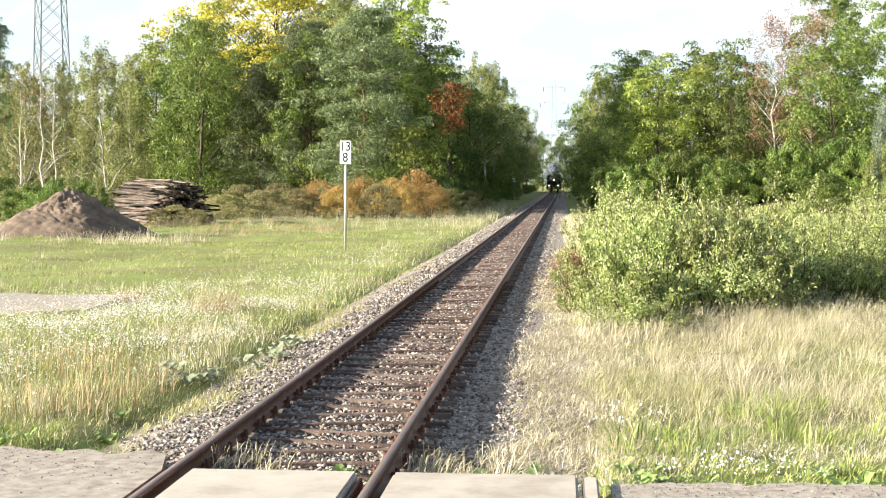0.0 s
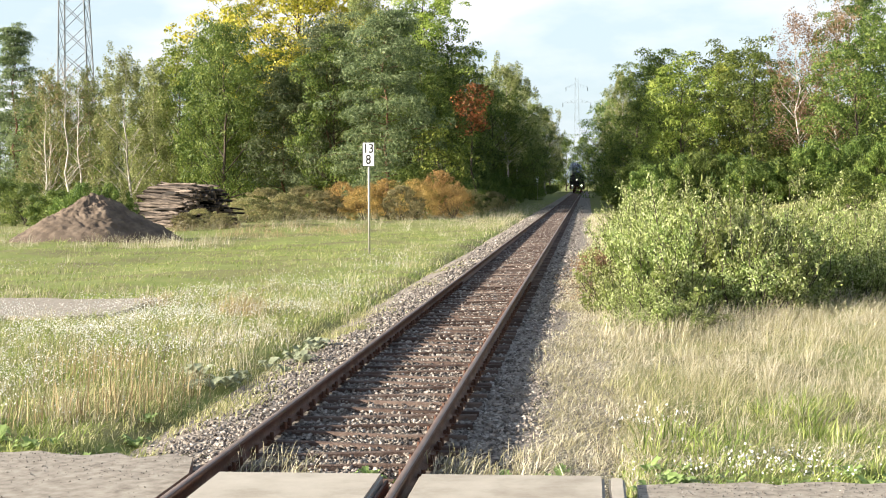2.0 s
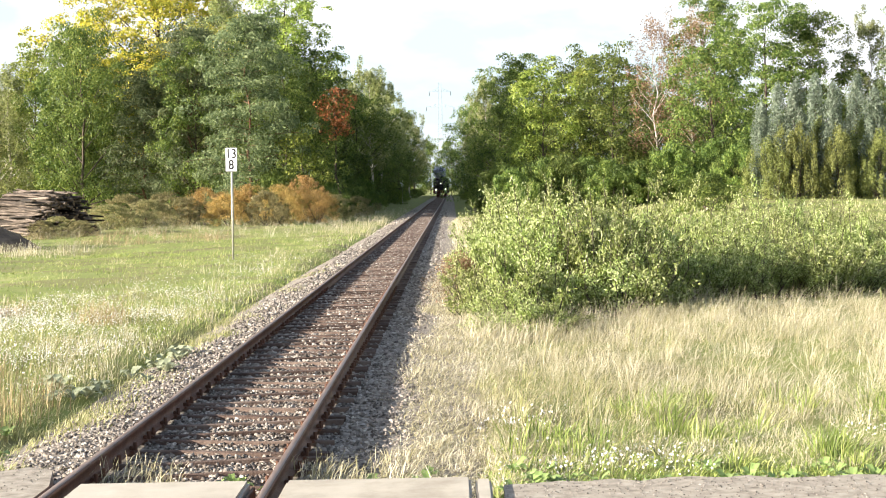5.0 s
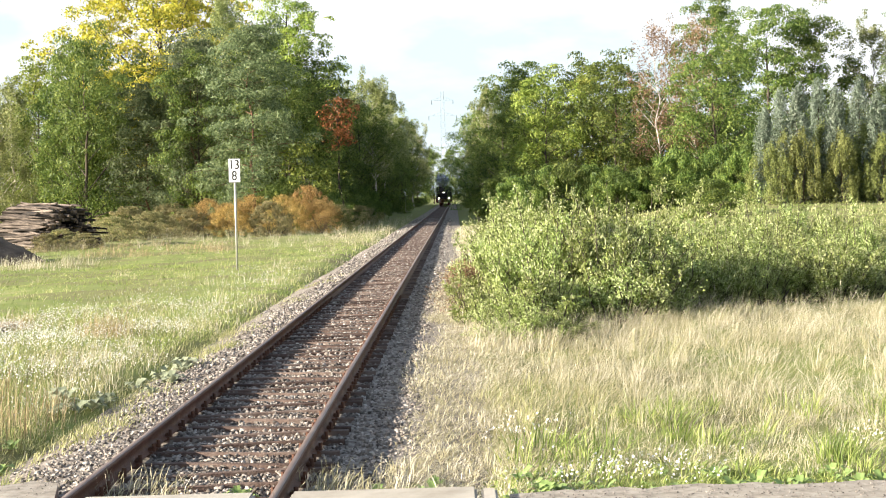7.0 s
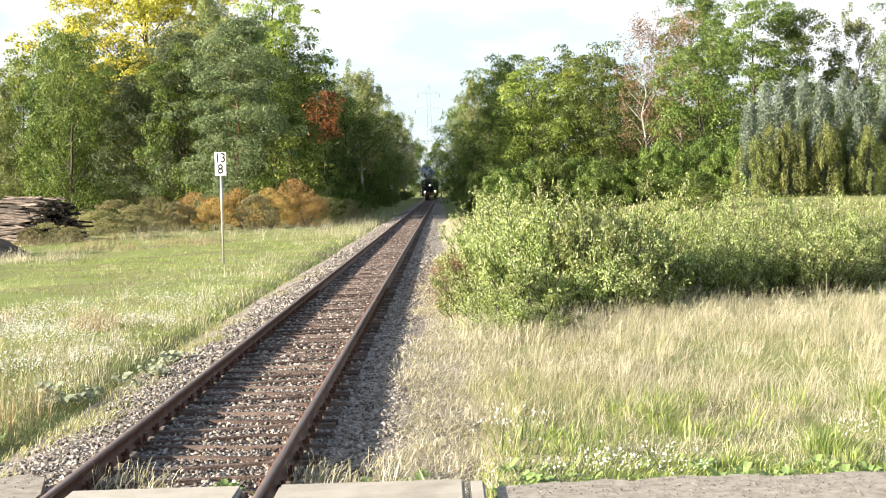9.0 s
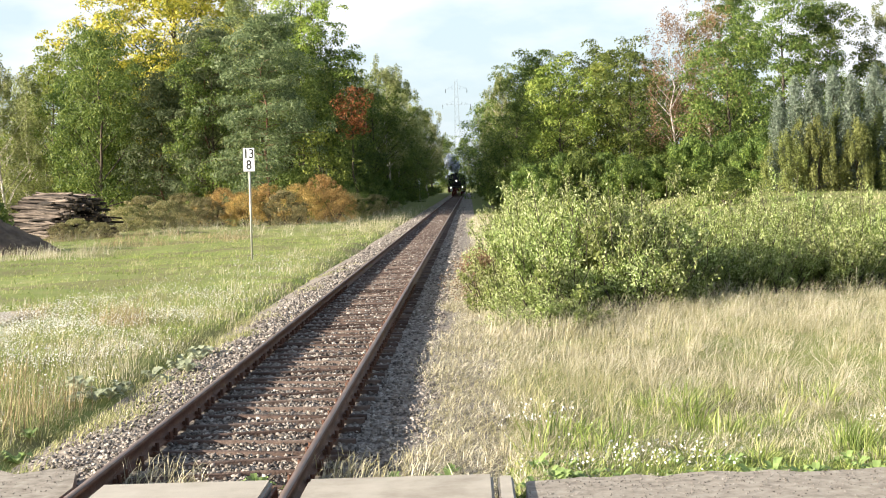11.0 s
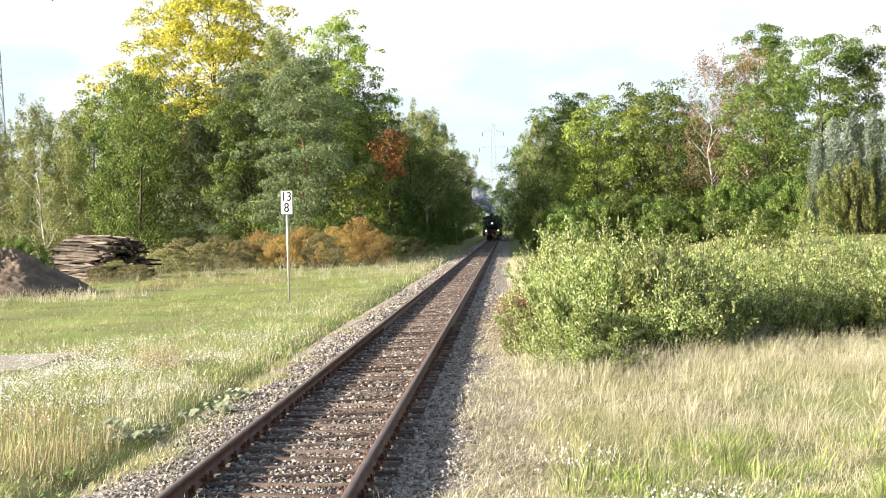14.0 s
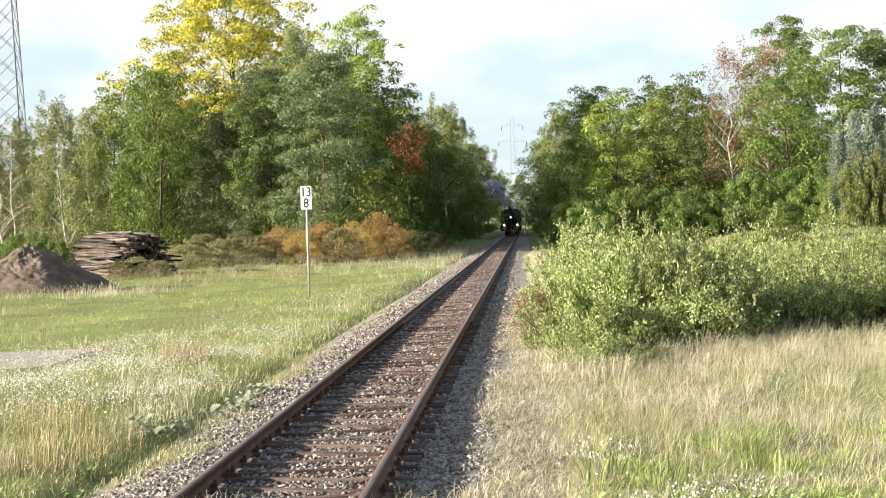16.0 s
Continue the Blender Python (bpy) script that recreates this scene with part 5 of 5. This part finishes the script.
def tuft(x, y, h, n, seed, mat, label, spread=0.12, lean=0.7, z=None):
    g = rnd(seed)
    xs, ys = g.normal(0, spread, n), g.normal(0, spread, n)
    ob = blades("grass_tuft", xs, ys, h, 0.008, lean, mat, label, seed, z=np.zeros(n), category="grass")
    ob.matrix_basis = pose(x, y, (float(ground_z(x, y)) if abs(x) > 1.95 else float(bed_z(x))) if z is None else z)
    tagged(ob, "", "", "dry grass tufts")


for i, (x, y) in enumerate(((-0.55, 10.3), (-0.42, 10.6), (-0.15, 10.1), (1.0, 10.1), (1.15, 10.5), (1.35, 10.2), (1.55, 10.6), (1.6, 11.2), (0.95, 10.6), (1.7, 10.1))):
    tuft(x, y, 0.22, 60, 900 + i, G_DRY, "pale dry grass tuft growing between ballast stones")
for i, (x, y, h) in enumerate(((-3.9, 23.5, 0.5), (-4.4, 24.2, 0.45), (-9.2, 23.2, 0.45), (-8.6, 22.4, 0.4), (-6.2, 25.6, 0.35))):
    tuft(x, y, h, 160, 940 + i, G_RED, "reddish dry weed clump in the meadow", 0.25, 0.5)
plant("shrub", "low reddish bare shrub beside the ballast", "bush", "redshrub", 2.3, 27.0, 0.95, 1.5, L_BROWN, M_BARK, "shrub", 4000, 0.045, 5, clump=0.3, n_clumps=30, trunk=0.01, stems=7)


# ---- the steam train ----
def glow(name, strength, colour=(1, 0.86, 0.62)):
    m = bpy.data.materials.new(name)
    m.use_nodes = True
    b = m.node_tree.nodes["Principled BSDF"]
    b.inputs["Emission Color"].default_value = (*colour, 1)
    b.inputs["Emission Strength"].default_value = strength
    return m


M_LAMP = glow("lit_headlamp", 4)


def build_train():
    loco = tagged(new("steam_locomotive"), "black steam locomotive with three lit headlamps", "locomotive")
    def add(name, fn, mat, label="", parent=loco, smooth=False):
        bm = bmesh.new()
        fn(bm)
        return part(name, bm_mesh(name, bm, mat, smooth), parent, label)
    boiler = add("boiler", lambda b: rod(b, (0, 1.6, 2.55), (0, 9.0, 2.55), 0.82, seg=28), M_LOCO, smooth=False)
    smokebox = add("smokebox", lambda b: (rod(b, (0, 0.55, 2.55), (0, 1.6, 2.55), 0.86, seg=28), rod(b, (0, 0.42, 2.55), (0, 0.55, 2.55), 0.7, 0.82, 28)), M_LOCO)
    add("smokebox_door", lambda b: (rod(b, (0, 0.34, 2.55), (0, 0.44, 2.55), 0.42, 0.62, 24), rod(b, (0, 0.25, 2.55), (0, 0.36, 2.55), 0.06, seg=10), box(b, -0.6, 0.36, 2.6, -0.1, 0.4, 2.66)), M_LOCO, "", smokebox)
    add("chimney", lambda b: (rod(b, (0, 1.1, 3.3), (0, 1.1, 3.95), 0.3, 0.24, 18), rod(b, (0, 1.1, 3.95), (0, 1.1, 4.05), 0.32, 0.32, 18)), M_LOCO)
    add("dome", lambda b: (rod(b, (0, 3.6, 3.2), (0, 3.6, 3.75), 0.42, 0.38, 18), rod(b, (0, 3.6, 3.75), (0, 3.6, 3.95), 0.38, 0.15, 18)), M_LOCO)
    add("running_board", lambda b: (box(b, -1.42, 0.5, 1.5, 1.42, 9.0, 1.56, 0.01), box(b, -1.42, 0.45, 1.2, 1.42, 0.5, 1.56, 0.01)), M_LOCO)
    add("smoke_deflector", lambda b: box(b, -1.38, 0.6, 1.75, -1.34, 2.4, 3.25, 0.01), M_LOCO)
    add("smoke_deflector", lambda b: box(b, 1.34, 0.6, 1.75, 1.38, 2.4, 3.25, 0.01), M_LOCO)
    add("buffer_beam", lambda b: box(b, -1.4, 0.1, 0.75, 1.4, 0.3, 1.25, 0.02), M_LOCORED, "dark red buffer beam")
    for s in (-1, 1):
        add("buffer", lambda b: (rod(b, (s * 0.875, -0.35, 1.0), (s * 0.875, 0.1, 1.0), 0.09, seg=12), rod(b, (s * 0.875, -0.42, 1.0), (s * 0.875, -0.35, 1.0), 0.24, seg=20)), M_STEEL)
        lamp = add("headlamp", lambda b: (rod(b, (s * 0.9, 0.0, 1.42), (s * 0.9, 0.3, 1.42), 0.19, 0.15, 16), box(b, s * 0.9 - 0.06, 0.1, 1.2, s * 0.9 + 0.06, 0.25, 1.3)), M_LOCO)
        add("lens", lambda b: rod(b, (s * 0.9, -0.03, 1.42), (s * 0.9, 0.0, 1.42), 0.11, seg=16), M_LAMP, "lit lamp glass", lamp)
        add("cylinder", lambda b: (rod(b, (s * 1.15, 1.0, 0.95), (s * 1.15, 2.1, 0.95), 0.36, seg=18), box(b, s * 1.15 - 0.28, 1.0, 1.2, s * 1.15 + 0.28, 2.1, 1.5, 0.03)), M_LOCO)
        add("cab_side", lambda b: box(b, s * 1.42 - 0.03, 9.0, 1.2, s * 1.42 + 0.03, 11.0, 3.4, 0.01), M_LOCO)
        add("cab_window", lambda b: box(b, s * 1.1 - 0.22, 8.97, 2.75, s * 1.1 + 0.22, 8.995, 3.25, 0.01), M_GLASS)
        add("step", lambda b: (box(b, s * 1.3 - 0.2, 0.35, 0.45, s * 1.3 + 0.2, 0.6, 0.5), box(b, s * 1.3 - 0.02, 0.4, 0.5, s * 1.3 + 0.02, 0.55, 0.8)), M_LOCO)
    lamp = add("headlamp", lambda b: (rod(b, (0, 0.1, 2.5), (0, 0.4, 2.5), 0.17, 0.14, 16), box(b, -0.05, 0.2, 2.3, 0.05, 0.4, 2.4)), M_LOCO)
    add("lens", lambda b: rod(b, (0, 0.07, 2.5), (0, 0.1, 2.5), 0.085, seg=16), M_LAMP, "lit lamp glass", lamp)
    add("coupling", lambda b: (rod(b, (0, -0.2, 1.0), (0, 0.1, 1.0), 0.05, seg=8), rod(b, (0, -0.2, 0.55), (0, -0.2, 1.0), 0.035, seg=8)), M_STEEL)
    add("cab_front", lambda b: box(b, -1.42, 9.0, 1.5, 1.42, 9.06, 3.4, 0.01), M_LOCO)
    add("cab_roof", lambda b: (box(b, -1.5, 8.8, 3.4, 1.5, 11.3, 3.5, 0.02), box(b, -1.0, 8.85, 3.5, 1.0, 11.2, 3.72, 0.05)), M_LOCO)
    add("frame", lambda b: (box(b, -0.55, 0.3, 0.6, -0.45, 11, 1.4), box(b, 0.45, 0.3, 0.6, 0.55, 11, 1.4)), M_LOCORED)
    add("tender", lambda b: (box(b, -1.4, 11.4, 1.1, 1.4, 17.5, 2.9, 0.06), box(b, -1.2, 12, 2.9, 1.2, 17, 3.3, 0.05)), M_LOCO)
    wheels = []
    def wheel(r):
        bm = bmesh.new()
        for a, b, rr in ((-0.07, 0.07, r), (-0.11, -0.07, r + 0.03)):
            rod(bm, (a, 0, 0), (b, 0, 0), rr, seg=28)
        rod(bm, (-0.05, 0, 0), (0.13, 0, 0), 0.13, seg=14)
        for k in range(10):
            a = k * 0.6283
            rod(bm, (0.07, 0.1 * math.cos(a), 0.1 * math.sin(a)), (0.07, r * 0.9 * math.cos(a), r * 0.9 * math.sin(a)), 0.035, seg=5)
        box(bm, 0.07, -0.12, r * 0.45, 0.1, 0.12, r * 0.75, 0.02)
        return bm_mesh("wheel", bm, M_LOCORED)
    small, big = wheel(0.43), wheel(0.7)
    for y, r, me in ((1.5, 0.43, small), (3.4, 0.7, big), (5.0, 0.7, big), (6.6, 0.7, big), (8.2, 0.7, big), (12.6, 0.43, small), (14.4, 0.43, small), (16.2, 0.43, small)):
        for s in (-1, 1):
            w = part("wheel", me, loco, "", pose(s * 0.75, y, r, 0, 0, 0 if s > 0 else 180))
            wheels.append((w, s, y, r))
    # carriages behind
    cars = []
    for i in range(3):
        car = tagged(new("railway_carriage"), "dark passenger carriage behind the locomotive", "railway carriage", "carriages of the train")
        def put(name, fn, mat):
            bm = bmesh.new()
            fn(bm)
            part(name, bm_mesh(name, bm, mat), car)
        put("body", lambda b: box(b, -1.4, 0, 1.1, 1.4, 17, 3.3, 0.05), M_LOCO)
        put("roof", lambda b: (box(b, -1.45, -0.1, 3.3, 1.45, 17.1, 3.5, 0.08), box(b, -1.0, 0, 3.5, 1.0, 17, 3.75, 0.1)), M_STEEL)
        put("underframe", lambda b: box(b, -1.2, 0.2, 0.7, 1.2, 16.8, 1.1, 0.03), M_LOCO)
        for s in (-1, 1):
            for k in range(8):
                put("window", lambda b: box(b, s * 1.4 - 0.015, 1.0 + k * 2, 2.0, s * 1.4 + 0.015, 2.3 + k * 2, 2.9, 0.01), M_GLASS)
            for y in (2, 4.2, 12.8, 15):
                part("wheel", small, car, "", pose(s * 0.75, y, 0.43, 0, 0, 0 if s > 0 else 180))
        cars.append((car, 18.2 + i * 18.0))
    return loco, wheels, cars


LOCO, WHEELS, CARS = build_train()


# ---- steam above the chimney, in rigid puffs ----
def steam_material():
    m = bpy.data.materials.new("thin_steam")
    m.use_nodes = True
    n, l = m.node_tree.nodes, m.node_tree.links
    b = n["Principled BSDF"]
    b.inputs["Base Color"].default_value = (0.55, 0.60, 0.68, 1)
    b.inputs["Roughness"].default_value = 1.0
    b.inputs["Specular IOR Level"].default_value = 0.0
    co = n.new("ShaderNodeTexCoord")
    tex = n.new("ShaderNodeTexNoise")
    tex.inputs["Scale"].default_value, tex.inputs["Detail"].default_value = 1.3, 6
    l.new(co.outputs["Object"], tex.inputs["Vector"])
    r = n.new("ShaderNodeValToRGB")
    r.color_ramp.elements[0].position, r.color_ramp.elements[0].color = 0.27, (0, 0, 0, 1)
    r.color_ramp.elements[1].position, r.color_ramp.elements[1].color = 0.72, (0.7, 0.7, 0.7, 1)
    l.new(tex.outputs["Fac"], r.inputs["Fac"])
    l.new(r.outputs["Color"], b.inputs["Alpha"])
    tr = n.new("ShaderNodeBsdfTranslucent")
    tr.inputs["Color"].default_value = (0.55, 0.60, 0.68, 1)
    clear = n.new("ShaderNodeBsdfTransparent")
    haze, both = n.new("ShaderNodeMixShader"), n.new("ShaderNodeMixShader")
    l.new(r.outputs["Color"], haze.inputs["Fac"])
    l.new(clear.outputs[0], haze.inputs[1])
    l.new(tr.outputs[0], haze.inputs[2])
    both.inputs["Fac"].default_value = 0.5
    l.new(b.outputs[0], both.inputs[1])
    l.new(haze.outputs[0], both.inputs[2])
    l.new(both.outputs[0], n["Material Output"].inputs["Surface"])
    return m


M_STEAM = steam_material()


def puff(r, seed):
    bm = bmesh.new()
    bmesh.ops.create_icosphere(bm, subdivisions=4, radius=r)
    for v in bm.verts:
        q = v.co * (1.4 / r) + Vector((seed * 7.3, 0, 0))
        v.co *= 1 + 0.45 * noise.fractal(q, 1.0, 2.0, 4)
    return bm_mesh("puff", bm, M_STEAM, True)


PUFFS = []
for i, r in enumerate((0.45, 0.6, 0.75, 0.9, 1.0, 1.1, 1.0, 0.8)):
    ob = new("steam_puff", puff(r, i))
    tagged(ob, "thin bluish white puff of steam over the chimney", "steam", "steam puffs")
    PUFFS.append((ob, i))


# ---- what moves ----
# seconds, distance of the locomotive's front from the crossing's origin
RUN = ((0, 272.0), (2, 266.5), (4, 260.0), (6, 252.0), (8, 243.0), (10, 231.5), (12, 217.0), (14, 202.5), (16, 189.0))


def along(t):
    return float(np.interp(t, [a for a, _ in RUN], [b for _, b in RUN]))


def motions():
    z = 0.17
    walk(LOCO, [(t, pose(0, d, z)) for t, d in RUN])
    for car, back in CARS:
        walk(car, [(t, pose(0, d + back, z)) for t, d in RUN])
    for w, s, y, r in WHEELS:
        rows, t = [], 0.0
        while t <= 16.001:
            roll = math.degrees((RUN[0][1] - along(t)) / r)
            rows.append((t, pose(s * 0.75, y, r, roll, 0, 0) @ pose(0, 0, 0, 0, 0, 0 if s > 0 else 180)))
            t += 0.1
        walk(w, rows)
    for ob, i in PUFFS:
        rows = []
        for k in range(9):
            t = k * 2.0
            q = t / 16.0
            grow = 0.22 + 0.78 * smooth_step(q, 0.45, 0.9)
            rows.append((t, pose((-0.20 * i - 0.16 * i * smooth_step(q, 0.7, 1.0) + 0.2 * math.sin(i * 2.1 + t * 0.5)) * grow, along(t) + 1.0 + 0.12 * i, 4.4 + (0.40 * i + 0.2 * math.sin(i + t * 0.6)) * grow, 0, 0, 20 * i + 6 * t)))
        walk(ob, rows)


motions()
